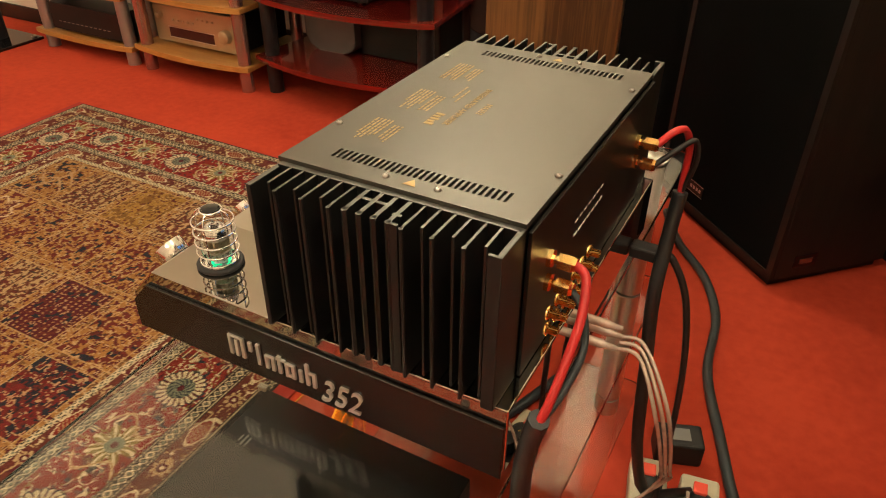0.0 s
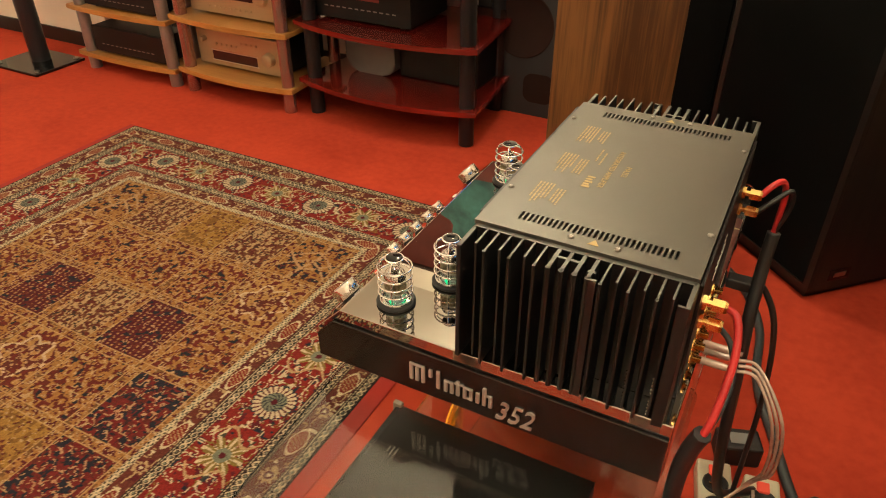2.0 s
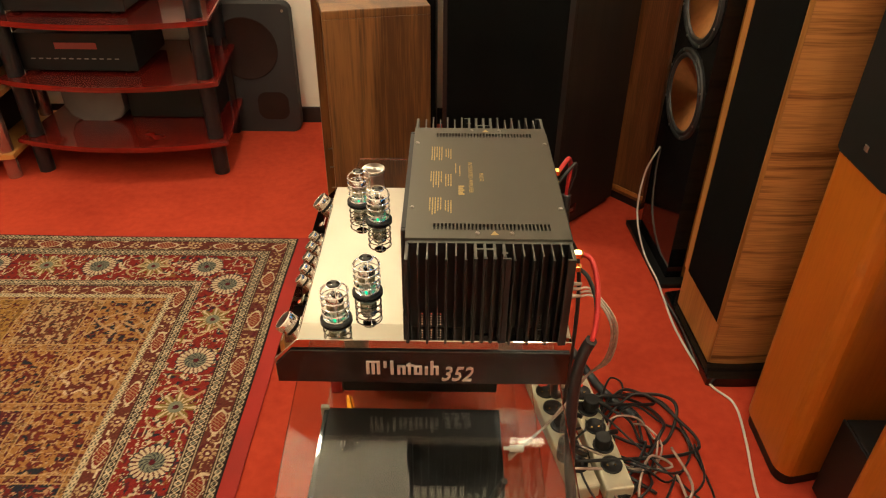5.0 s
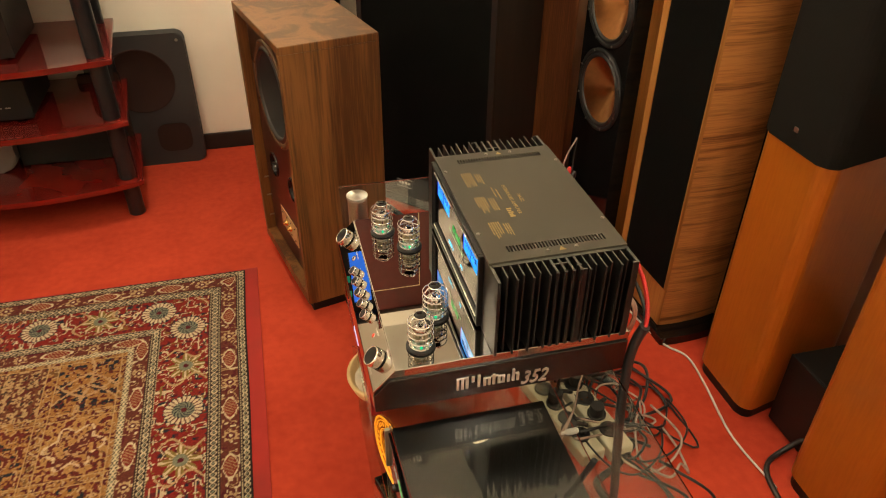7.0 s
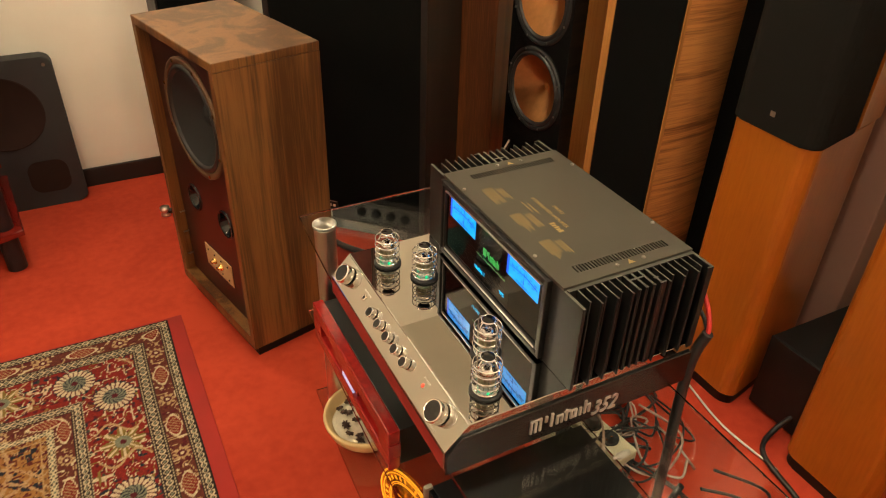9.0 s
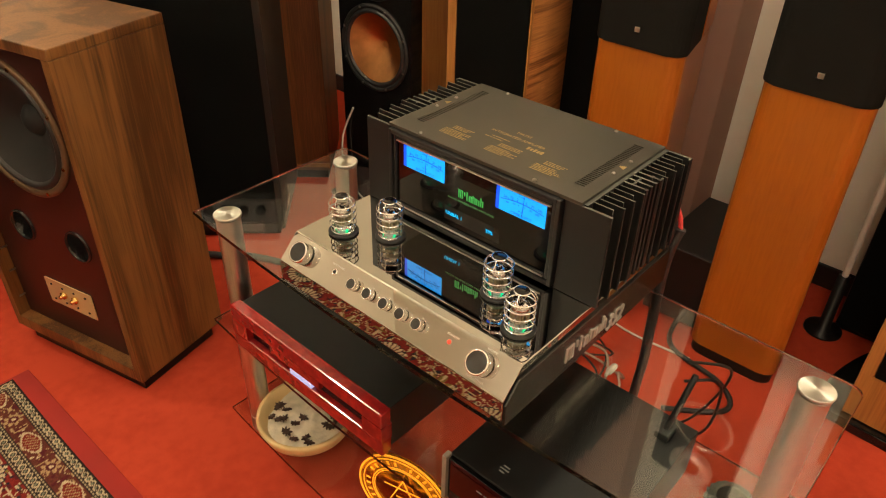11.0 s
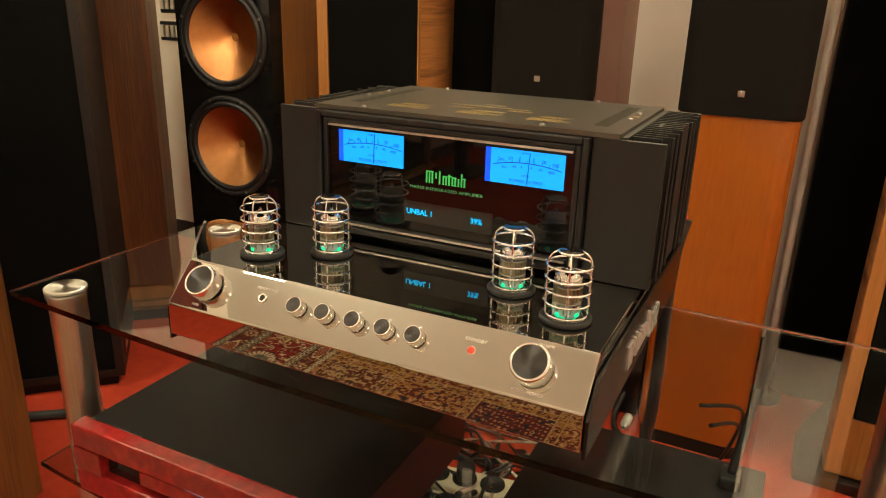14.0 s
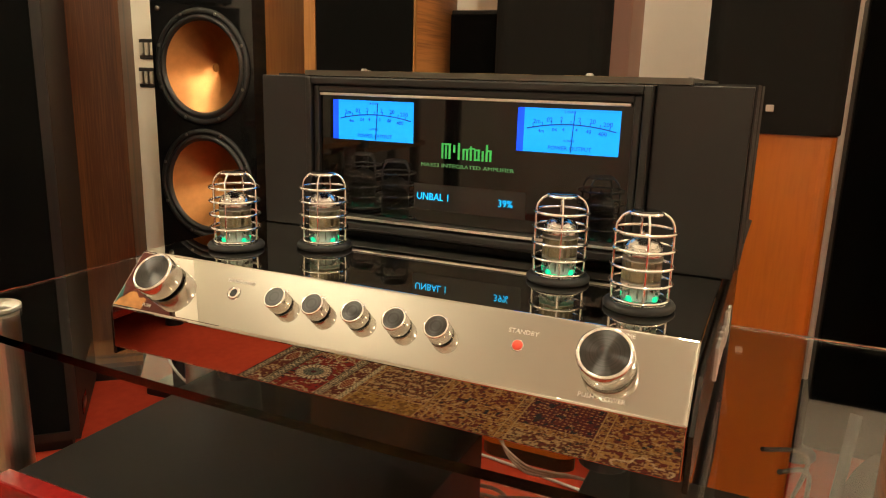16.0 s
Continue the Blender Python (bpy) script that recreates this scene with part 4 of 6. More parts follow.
    ob = lettering("side_number", "352", 0.040, M_SILVERPRINT, t, L @ Matrix.Translation((-0.319, AY0 - 0.0008, 0.6315)) @ Matrix.Rotation(radians(90), 4, "X"), 0.0014, "LEFT", "raised silver number", squash=0.78)
    ob.data.transform(sl)
    # back panel: binding posts, sockets
    fb = B()
    bx(fb, -0.1435, -0.140, 0.414, 0.764, zt + 0.001, 0.838, 0.0006)
    back = P("back_panel", fb, M_BLACK, "black back panel")
    for y, z in ((0.458, 0.790), (0.458, 0.766), (0.722, 0.784), (0.722, 0.760)):
        fb = B()
        lathe(fb, [(0.0085, 0.0), (0.0085, 0.004), (0.004, 0.004), (0.004, 0.009), (0.0075, 0.009), (0.0075, 0.021), (0.006, 0.024), (0, 0.024)], Matrix.Translation((-0.140, y, z)) @ AX["x"], 6, False)
        P("binding_post", fb, M_GOLD, "gold-plated hexagonal binding post")
    for k in range(6):
        for zz in (0.706, 0.724):
            fb = B()
            y = 0.47 + k * 0.022
            lathe(fb, [(0.007, 0.0), (0.007, 0.003), (0.0042, 0.003), (0.0042, 0.012), (0.0028, 0.012), (0.0028, 0.004), (0, 0.004)], Matrix.Translation((-0.140, y, zz)) @ AX["x"], 14)
            P("phono_socket", fb, M_GOLD, "gold-plated phono socket")
    fb = B()
    for k in range(7):
        bx(fb, -0.1395, -0.139, 0.52 + k * 0.012, 0.528 + k * 0.012, 0.775, 0.7775)
        bx(fb, -0.1395, -0.139, 0.52 + k * 0.012, 0.526 + k * 0.012, 0.79, 0.7915)
    P("back_print", fb, M_WHITEPRINT)
    return t


amplifier()


WIDE = Matrix.Diagonal((1.2, 1.2, 1.1, 1))


def caged_tube(x, y):
    t = thing("caged_tube", "small glowing vacuum tube in a chrome wire cage on the chassis", "vacuum tube", x, y, 0.6932, group="caged tubes")
    bm = B()
    lathe(bm, [(0.0195, 0.0), (0.0245, 0.0), (0.0256, 0.0014), (0.0256, 0.0030), (0.0243, 0.0045), (0.0215, 0.0050), (0.0195, 0.0045), (0.0195, 0.0)], None, 48)
    part("base_ring", bm, M_RUBBER, t, "black rubber base ring")
    bm = B()
    lathe(bm, [(0.0193, 0.0), (0.0193, 0.0046), (0.0135, 0.0050), (0.0120, 0.0042), (0, 0.0042)], None, 36)
    part("socket", bm, M_CHROME, t, "polished metal socket")
    for k in range(3):
        a = 2.1 * k + 0.4
        bm = B()
        lathe(bm, [(0.0019, 0.0044), (0.0019, 0.0066), (0.0012, 0.0082), (0, 0.0086)], Matrix.Translation((0.0078 * math.cos(a), 0.0078 * math.sin(a), 0)), 12)
        part("led", bm, M_GREENLED, t, "small green light below the tube")
    bm = B()
    lathe(bm, [(0.0062, 0.0046), (0.0060, 0.0075), (0.0040, 0.0110), (0.0024, 0.0145), (0, 0.0148)], None, 18)
    part("glass_stem", bm, M_STEM, t, "milky glass stem lit green")
    bm = B()
    # thin-walled bulb: outer skin up, inner skin down
    lathe(bm, [(0.0112, 0.0052), (0.0118, 0.012), (0.0118, 0.034), (0.0106, 0.0388), (0.0070, 0.0416), (0.0026, 0.0428), (0.0014, 0.0455), (0, 0.0472), (0.0002, 0.0450), (0.0014, 0.0420), (0.0062, 0.0407), (0.0098, 0.0381), (0.0110, 0.0335), (0.0110, 0.012), (0.0104, 0.0052), (0.0112, 0.0052)], None, 28)
    bm.transform(WIDE)
    g = part("glass_bulb", bm, M_TUBEGLASS, t, "clear glass tube")
    g.visible_shadow = False
    for sx in (-0.0042, 0.0042):
        bm = B()
        bx(bm, sx - 0.0033, sx + 0.0033, -0.0046, 0.0046, 0.0165, 0.0285, 0.0008)
        bx(bm, sx - 0.0007, sx + 0.0007, -0.0066, 0.0066, 0.0170, 0.0280)
        bm.transform(WIDE)
        part("anode", bm, M_TUBEPLATE, t, "grey metal anode")
    for z in (0.0154, 0.0288):
        bm = B()
        cy(bm, (0, 0, z), 0.0104, 0.0007, seg=20)
        bm.transform(WIDE)
        part("mica_spacer", bm, M_MICA, t, "pale mica disc")
    for k in range(9):
        a = 2 * math.pi * (k + 0.5) / 9
        bm = B()
        sweep(bm, [(0.0072 * math.cos(a), 0.0072 * math.sin(a), 0.0072), (0.0062 * math.cos(a), 0.0062 * math.sin(a), 0.0153)], 0.0005, 5, 1)
        part("pin_wire", bm, M_SCREW, t)
    bm = B()
    lathe(bm, [(0.0107, 0.0320), (0.0107, 0.0340), (0.0096, 0.0377), (0.0060, 0.0402), (0.0012, 0.0414), (0, 0.0416)], None, 24)
    bm.transform(WIDE)
    part("getter_flash", bm, M_GETTER, t, "silvery getter film in the crown")
    for k in range(5):
        bm = B()
        ring(bm, 0.0220 if k else 0.0200, 0.00105, Matrix.Translation((0, 0, 0.0066 + 0.0112 * k)), 44, 8)
        part("cage_ring", bm, M_CHROME, t)
    for k in range(4):
        a = k * math.pi / 2 + 0.3
        bm = B()
        sweep(bm, [(r * math.cos(a), r * math.sin(a), z) for r, z in ((0.0196, 0.005), (0.0202, 0.012), (0.0202, 0.030), (0.0202, 0.050), (0.0192, 0.0560), (0.0160, 0.0604), (0.0122, 0.0625), (0.0106, 0.0630))], 0.00095, 8, 3)
        part("cage_wire", bm, M_CHROME, t)
    bm = B()
    ring(bm, 0.0112, 0.0011, Matrix.Translation((0, 0, 0.0626)), 36, 8)
    cap = part("cage_cap", bm, M_CHROME, t, "chrome cap ring with a dark disc")
    bm = B()
    lathe(bm, [(0, 0.0622), (0.0102, 0.0622), (0.0102, 0.0640), (0.0092, 0.0645), (0, 0.0643)], None, 32)
    part("cap_disc", bm, M_GLOSS, cap)
    t.scale = (0.94, 0.94, 1.03)


for x, y in ((-0.478, 0.420), (-0.438, 0.488), (-0.438, 0.701), (-0.479, 0.765)):
    caged_tube(x, y)

# ---- things on the rack ----


def disc_player():
    t = thing("disc_player", "black disc player with red burl lacquer front on glass shelf", "disc player", -0.375, 0.838, 0.318)
    bm = B()
    bx(bm, -0.143, 0.165, -0.208, 0.208, 0.008, 0.101, 0.0015)
    part("case", bm, M_BLACK, t)
    bm = B()
    # front slab with a long slot
    bx(bm, -0.168, -0.1435, -0.213, 0.213, 0.072, 0.106, 0.003)
    bx(bm, -0.168, -0.1435, -0.213, 0.213, 0.004, 0.038, 0.003)
    bx(bm, -0.168, -0.1435, -0.213, -0.165, 0.0385, 0.0715)
    bx(bm, -0.168, -0.1435, 0.165, 0.213, 0.0385, 0.0715)
    part("front_panel", bm, M_REDBURL, t, "red burl lacquer front panel with a recessed slot")
    bm = B()
    bx(bm, -0.155, -0.1437, -0.164, 0.164, 0.039, 0.071)
    slot = part("slot_back", bm, M_GLOSS, t)
    bm = B()
    bx(bm, -0.166, -0.1555, -0.05, 0.095, 0.050, 0.0705, 0.0015)
    part("disc_tray", bm, M_REDBURL, t, "red lacquered disc tray front")
    bm = B()
    bx(bm, -0.1668, -0.1556, -0.026, 0.034, 0.0385, 0.0495)
    part("display", bm, M_PALEDISPLAY, t, "pale lit display")
    for x in (-0.11, 0.13):
        for y in (-0.17, 0.17):
            bm = B()
            cy(bm, (x, y, 0.0), 0.016, 0.0085, seg=18)
            part("foot", bm, M_RUBBER, t)


disc_player()


def streamer():
    t = thing("network_player", "small black network player with silver end caps on the glass shelf", "network player", -0.375, 0.358, 0.318)
    bm = B()
    bx(bm, -0.145, 0.158, -0.134, 0.134, 0.007, 0.106, 0.001)
    part("case", bm, M_BLACK, t)
    bm = B()
    bx(bm, -0.154, -0.1455, -0.13, 0.13, 0.009, 0.104, 0.0008)
    front = part("front_panel", bm, M_PANEL, t, "glossy black front panel")
    for y in (-0.139, 0.1305):
        bm = B()
        bx(bm, -0.160, -0.1455, y, y + 0.0085, 0.006, 0.109, 0.001)
        part("end_cap", bm, M_ENDCAP, t, "dull aluminium end cap")
    bm = B()
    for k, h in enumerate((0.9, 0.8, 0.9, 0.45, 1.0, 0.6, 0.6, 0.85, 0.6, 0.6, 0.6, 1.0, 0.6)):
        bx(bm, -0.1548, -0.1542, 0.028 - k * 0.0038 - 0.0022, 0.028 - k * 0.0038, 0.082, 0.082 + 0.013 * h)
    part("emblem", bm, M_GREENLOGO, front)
    for k in range(9):
        bm = B()
        bx(bm, -0.1548, -0.1542, 0.062 - k * 0.014, 0.072 - k * 0.014, 0.075, 0.0775)
        part("small_print", bm, M_GREYPLASTIC, front)
    # small lamp reflections on the case top, laid on as grey bars
    for dx, dy, w_ in ((-0.108, 0.046, 0.012), (-0.114, 0.044, 0.016), (-0.12, 0.048, 0.01)):
        bm = B()
        bx(bm, dx - 0.0012, dx + 0.0012, dy, dy + w_, 0.1062, 0.1064)
        part("top_glint", bm, M_GREYPLASTIC, t)
    for y in (0.06, -0.03, -0.075):
        bm = B()
        lathe(bm, [(0.008, 0), (0.008, 0.008), (0.007, 0.009), (0, 0.009)], Matrix.Translation((-0.154, y, 0.03)) @ Matrix.Rotation(radians(-90), 4, "Y"), 20)
        part("knob", bm, M_GLOSS, front)
    for x in (-0.11, 0.13):
        for y in (-0.1, 0.1):
            bm = B()
            cy(bm, (x, y, 0.0), 0.014, 0.0075, seg=16)
            part("foot", bm, M_RUBBER, t)


streamer()

t = thing("antenna", "short black stick antenna on the back of the network player", "antenna", -0.262, 0.262, 0.424)
bm = B()
bx(bm, -0.016, 0.016, -0.012, 0.012, 0.0003, 0.016, 0.003)
part("antenna_base", bm, M_RUBBER, t)
bm = B()
sweep(bm, [(0.0, 0.0, 0.014), (0.012, -0.004, 0.045), (0.033, -0.012, 0.115)], 0.0052, 10, 3)
part("stick", bm, M_RUBBER, t)


def amber_disc():
    t = thing("lit_disc_ornament", "amber edge-lit acrylic disc with engraved rings on a small stand", "ornament", -0.50, 0.615, 0.048, turn=14)
    bm = B()
    bx(bm, -0.03, 0.03, -0.06, 0.06, 0.0, 0.022, 0.004)
    part("stand", bm, M_GLOSS, t, "black stand")
    m = Matrix.Translation((0, 0, 0.142)) @ Matrix.Rotation(radians(-90), 4, "Y")
    bm = B()
    lathe(bm, [(0, -0.004), (0.093, -0.004), (0.095, -0.002), (0.095, 0.002), (0.093, 0.004), (0, 0.004)], m, 64)
    disc = part("disc", bm, M_AMBERDIM, t, "amber acrylic disc")
    for R, r in ((0.0945, 0.002), (0.086, 0.0012), (0.066, 0.0012), (0.062, 0.0009)):
        bm = B()
        ring(bm, R, r, m @ Matrix.Translation((0, 0, 0.0045)), 64, 6)
        part("engraved_ring", bm, M_AMBER, disc, "glowing engraved ring")
    for k in range(30):
        a = k * 2 * math.pi / 30
        bm = B()
        bx(bm, 0.0715, 0.0805, -0.0025, 0.0025, 0.0042, 0.0048)
        bm.transform(m @ Matrix.Rotation(a, 4, "Z"))
        if k % 6:
            part("engraved_mark", bm, M_AMBER, disc)
        else:
            bm.free()
    for k, (u0, v0, u1, v1) in enumerate(((-0.03, -0.03, 0.0, 0.04), (0.03, -0.03, 0.0, 0.04), (-0.03, -0.03, 0.03, -0.03), (-0.04, 0.015, 0.04, 0.015), (-0.015, -0.01, 0.015, -0.01))):
        bm = B()
        sweep(bm, [m @ Vector((v0, u0, 0.0045)), m @ Vector((v1, u1, 0.0045))], 0.0012, 6, 1)
        part("engraved_line", bm, M_AMBER, disc)


amber_disc()


def bowl():
    t = thing("scent_bowl", "shallow cream stone bowl of pale wax and dark star anise", "bowl", -0.455, 0.965, 0.048)
    bm = B()
    lathe(bm, [(0, 0.0), (0.05, 0.0), (0.07, 0.006), (0.098, 0.035), (0.108, 0.062), (0.107, 0.068), (0.099, 0.068), (0.092, 0.05), (0.06, 0.03), (0, 0.028)], None, 48)
    part("dish", bm, M_BOWL, t, "cream stone dish")
    rr = random.Random(8)
    bm = B()
    n = 20
    grid = [[None] * (n + 1) for _ in range(n + 1)]
    for i in range(n + 1):
        for j in range(n + 1):
            a, r = 2 * math.pi * j / n, 0.094 * i / n
            z = 0.047 + 0.010 * noise.noise(Vector((r * math.cos(a) * 30, r * math.sin(a) * 30, 2))) + 0.006 * noise.noise(Vector((r * math.cos(a) * 70, r * math.sin(a) * 70, 5)))
            grid[i][j] = bm.verts.new((r * math.cos(a), r * math.sin(a), z))
    for i in range(n):
        for j in range(n):
            bm.faces.new((grid[i][j], grid[i + 1][j], grid[i + 1][j + 1], grid[i][j + 1])).smooth = True
    bmesh.ops.remove_doubles(bm, verts=bm.verts, dist=0.0001)
    part("wax", bm, M_SAND, t, "pale lumpy wax")
    for k in range(19):
        a = rr.uniform(1.6, 5.6)
        r = 0.08 * rr.uniform(0.6, 1.0) if k % 6 else rr.uniform(0, 0.05)
        bm = B()
        star = []
        for q in range(7):
            b, l = q * 2 * math.pi / 7, rr.uniform(0.008, 0.013)
            for db, f in ((-0.28, 0.62), (0.0, 1.0), (0.28, 0.62), (0.449, 0.28)):
                star.append((l * f * math.cos(b + db), l * f * math.sin(b + db)))
        prism(bm, star, 0.004)
        m = Matrix.Translation((r * math.cos(a), r * math.sin(a), 0.054)) @ Euler((rr.uniform(-0.5, 0.5), rr.uniform(-0.5, 0.5), rr.uniform(0, 6))).to_matrix().to_4x4()
        part("star_anise", bm, M_ANISE, t, "", m)


bowl()


def bubble_roll():
    t = thing("bubble_wrap_roll", "short roll of clear bubble wrap standing on the carpet", "bubble wrap", -0.05, 0.165, 0.0)
    bm = B()
    cy(bm, (0, 0, 0), 0.045, 0.13, seg=24)
    for i in range(11):
        for j in range(20):
            a = (j + 0.5 * (i % 2)) * 2 * math.pi / 20
            m = Matrix.Translation((0.0455 * math.cos(a), 0.0455 * math.sin(a), 0.008 + i * 0.0115)) @ Matrix.Diagonal((0.0058, 0.0058, 0.0058, 1))
            bmesh.ops.create_icosphere(bm, subdivisions=1, radius=1, matrix=m)
    for f in bm.faces:
        f.smooth = True
    part("film", bm, M_BUBBLE, t)
    bm = B()
    cy(bm, (0, 0, 0.1302), 0.03, 0.004, seg=20)
    part("core", bm, M_RUBBER, t)


bubble_roll()

# ---- loudspeakers ----


def driver(name, parent, m, R, cone, surround, frame_mat, deep=0.3, cap=0.28, bolts=8, bolt_mat=None, label="", frame=0.12, cap_mat=None):
    """A cone driver, facing the z of m."""
    Rc = R * (1 - frame)
    bm = B()
    lathe(bm, [(Rc * 0.99, -0.004), (Rc, 0.004), (Rc * 1.03, 0.007), (R * 0.97, 0.007), (R, 0.004), (R, 0.0)], m, 56)
    d = part(name, bm, frame_mat, parent, label)
    bm = B()
    prof = [(Rc, 0.002)]
    for k in range(1, 7):
        a = math.pi * k / 7
        prof.append((Rc - Rc * 0.13 * k / 7, 0.002 + 0.006 * math.sin(a)))
    prof.append((Rc * 0.87, 0.0))
    lathe(bm, prof, m, 56)
    part("surround", bm, surround, d, "rubber surround")
    bm = B()
    if cap:
        lathe(bm, [(Rc * 0.87, 0.0), (Rc * 0.6, -R * deep * 0.45), (Rc * cap, -R * deep)], None, 56)
    else:
        lathe(bm, [(Rc * 0.87, 0.0), (Rc * 0.58, -R * deep * 0.335), (Rc * 0.29, -R * deep * 0.67), (Rc * 0.012, -R * deep * 0.987), (0, -R * deep * 0.99)], None, 72)
    part("cone", bm, cone, d, "", m)
    if cap:
        bm = B()
        lathe(bm, [(Rc * cap, -R * deep), (Rc * cap * 0.7, -R * deep * 0.75), (Rc * cap * 0.35, -R * deep * 0.62), (0, -R * deep * 0.58)], m, 40)
        part("dust_cap", bm, cap_mat or cone, d)
    for k in range(bolts):
        a = 2 * math.pi * (k + 0.5) / bolts
        bm = B()
        cy(bm, (0, 0, 0), R * 0.028, 0.0025, seg=10, m=m @ Matrix.Translation((R * (1 - frame / 2) * math.cos(a), R * (1 - frame / 2) * math.sin(a), 0.0065)))
        part("bolt", bm, bolt_mat or M_SCREW, d)
    return d


def holed(bm, y0, y1, z0, z1, xf, xb, holes):
    """A front board in yz from xf back to xb, with round holes (y, z, radius) one above the other."""
    holes = sorted(holes, key=lambda q: q[1])
    cuts = [z0] + [(a[1] + a[2] + b[1] - b[2]) / 2 for a, b in zip(holes, holes[1:])] + [z1]
    for (hy, hz, r), za, zb in zip(holes, cuts, cuts[1:]):
        angles = sorted({round(2 * math.pi * k / 48, 6) for k in range(48)} | {round(math.atan2(z - hz, y - hy) % (2 * math.pi), 6) for y in (y0, y1) for z in (za, zb)})
        rim, out, back = [], [], []
        for a in angles:
            c, s_ = math.cos(a), math.sin(a)
            l = min((((y1 if c > 0 else y0) - hy) / c) if abs(c) > 1e-9 else 9, (((zb if s_ > 0 else za) - hz) / s_) if abs(s_) > 1e-9 else 9)
            rim.append(bm.verts.new((xf, hy + r * c, hz + r * s_)))
            back.append(bm.verts.new((xb, hy + r * c, hz + r * s_)))
            out.append(bm.verts.new((xf, hy + l * c, hz + l * s_)))
        n = len(angles)
        for k in range(n):
            q = (k + 1) % n
            bm.faces.new((rim[k], out[k], out[q], rim[q]))
            bm.faces.new((rim[k], rim[q], back[q], back[k]))
    for a, b, c, d in (((y0, z0), (y1, z0), 0, 0), ((y1, z0), (y1, z1), 0, 0), ((y1, z1), (y0, z1), 0, 0), ((y0, z1), (y0, z0), 0, 0)):
        bm.faces.new([bm.verts.new(v) for v in ((xf, *a), (xf, *b), (xb, *b), (xb, *a))])
    return bm


FACE = Matrix.Rotation(radians(-90), 4, "Y")  # out along -x


def monitor_speaker():
    w, dp, h, z0 = 0.229, 0.275, 0.872, 0.048
    t = thing("walnut_loudspeaker", "walnut floor loudspeaker with a fifteen-inch black cone and brass plate", "loudspeaker", -0.5495, 1.6305, 0, turn=13.7)
    x0, x1 = -dp / 2, dp / 2
    bm = B()
    bx(bm, x0 + 0.02, x1 - 0.02, -w + 0.025, w - 0.025, 0.0, z0 - 0.001)
    part("plinth", bm, M_BLACK, t, "black recessed plinth")
    th = 0.022
    for nm, b in (("top_panel", (x0, x1, -w, w, h - th, h, 0.002)), ("side_panel", (x0, x1, -w, -w + th, z0, h - th - 0.0003, 0.001)), ("side_panel", (x0, x1, w - th, w, z0, h - th - 0.0003, 0.001)), ("bottom_panel", (x0, x1, -w + th, w - th, z0, z0 + th + 0.012)), ("back_panel", (x1 - 0.012, x1, -w + th, w - th, z0 + th + 0.012, h - th))):
        bm = B()
        bx(bm, *b)
        part(nm, bm, M_WALNUT, t, "walnut veneered panel")
    bm = B()
    yl, yr, zl = -w + th + 0.0005, w - th - 0.0005, z0 + th + 0.0125
    holed(bm, yl, yr, 0.475, h - th - 0.0005, x0 + 0.03, x0 + 0.06, [(0, 0.655, 0.146)])
    holed(bm, yl, 0.0, zl, 0.475, x0 + 0.03, x0 + 0.12, [(-0.094, 0.385, 0.036)])
    holed(bm, 0.0, yr, zl, 0.475, x0 + 0.03, x0 + 0.12, [(0.094, 0.385, 0.036)])
    part("baffle", bm, M_BAFFLE, t, "dark oxblood front baffle")
    xb = x0 + 0.0295
    driver("woofer", t, Matrix.Translation((xb, 0, 0.655)) @ FACE, 0.160, M_CONE, M_SURROUND, plain("bronze_ring", (0.16, 0.10, 0.055), 0.4, 0.5), 0.3, 0.25, 8, M_GOLD, "fifteen-inch driver with a bronze ring", 0.11)
    for y in (0.094, -0.094):
        bm = B()
        lathe(bm, [(0.041, 0.0), (0.040, 0.004), (0.037, 0.005), (0.034, 0.0), (0.033, -0.08), (0.02, -0.085), (0, -0.085)], Matrix.Translation((xb, y, 0.385)) @ FACE, 32)
        part("bass_port", bm, M_GLOSS, t, "round black bass port")
    bm = B()
    bx(bm, xb - 0.003, xb, -0.082, 0.082, 0.165, 0.24, 0.001)
    plate = part("terminal_plate", bm, M_BRASS, t, "brass control plate")
    for y in (-0.02, 0.02):
        bm = B()
        lathe(bm, [(0.010, 0), (0.010, 0.006), (0.005, 0.008), (0.005, 0.014), (0, 0.014)], Matrix.Translation((xb - 0.003, y, 0.205)) @ FACE, 16)
        part("plate_knob", bm, M_GOLD, plate)
    for k in range(8):
        bm = B()
        cy(bm, (xb - 0.005, -0.06 + (k % 4) * 0.04, 0.18 + (k // 4) * 0.045), 0.003, 0.003, "x", 10)
        part("plate_hole", bm, M_BLACK, plate)
    for y in (-w + th + 0.006, w - th - 0.006):
        for z in (0.14, 0.22, 0.29):
            bm = B()
            cy(bm, (xb - 0.016, y, z), 0.0025, 0.016, "x", 8)
            part("grille_peg", bm, M_SCREW, t)


monitor_speaker()


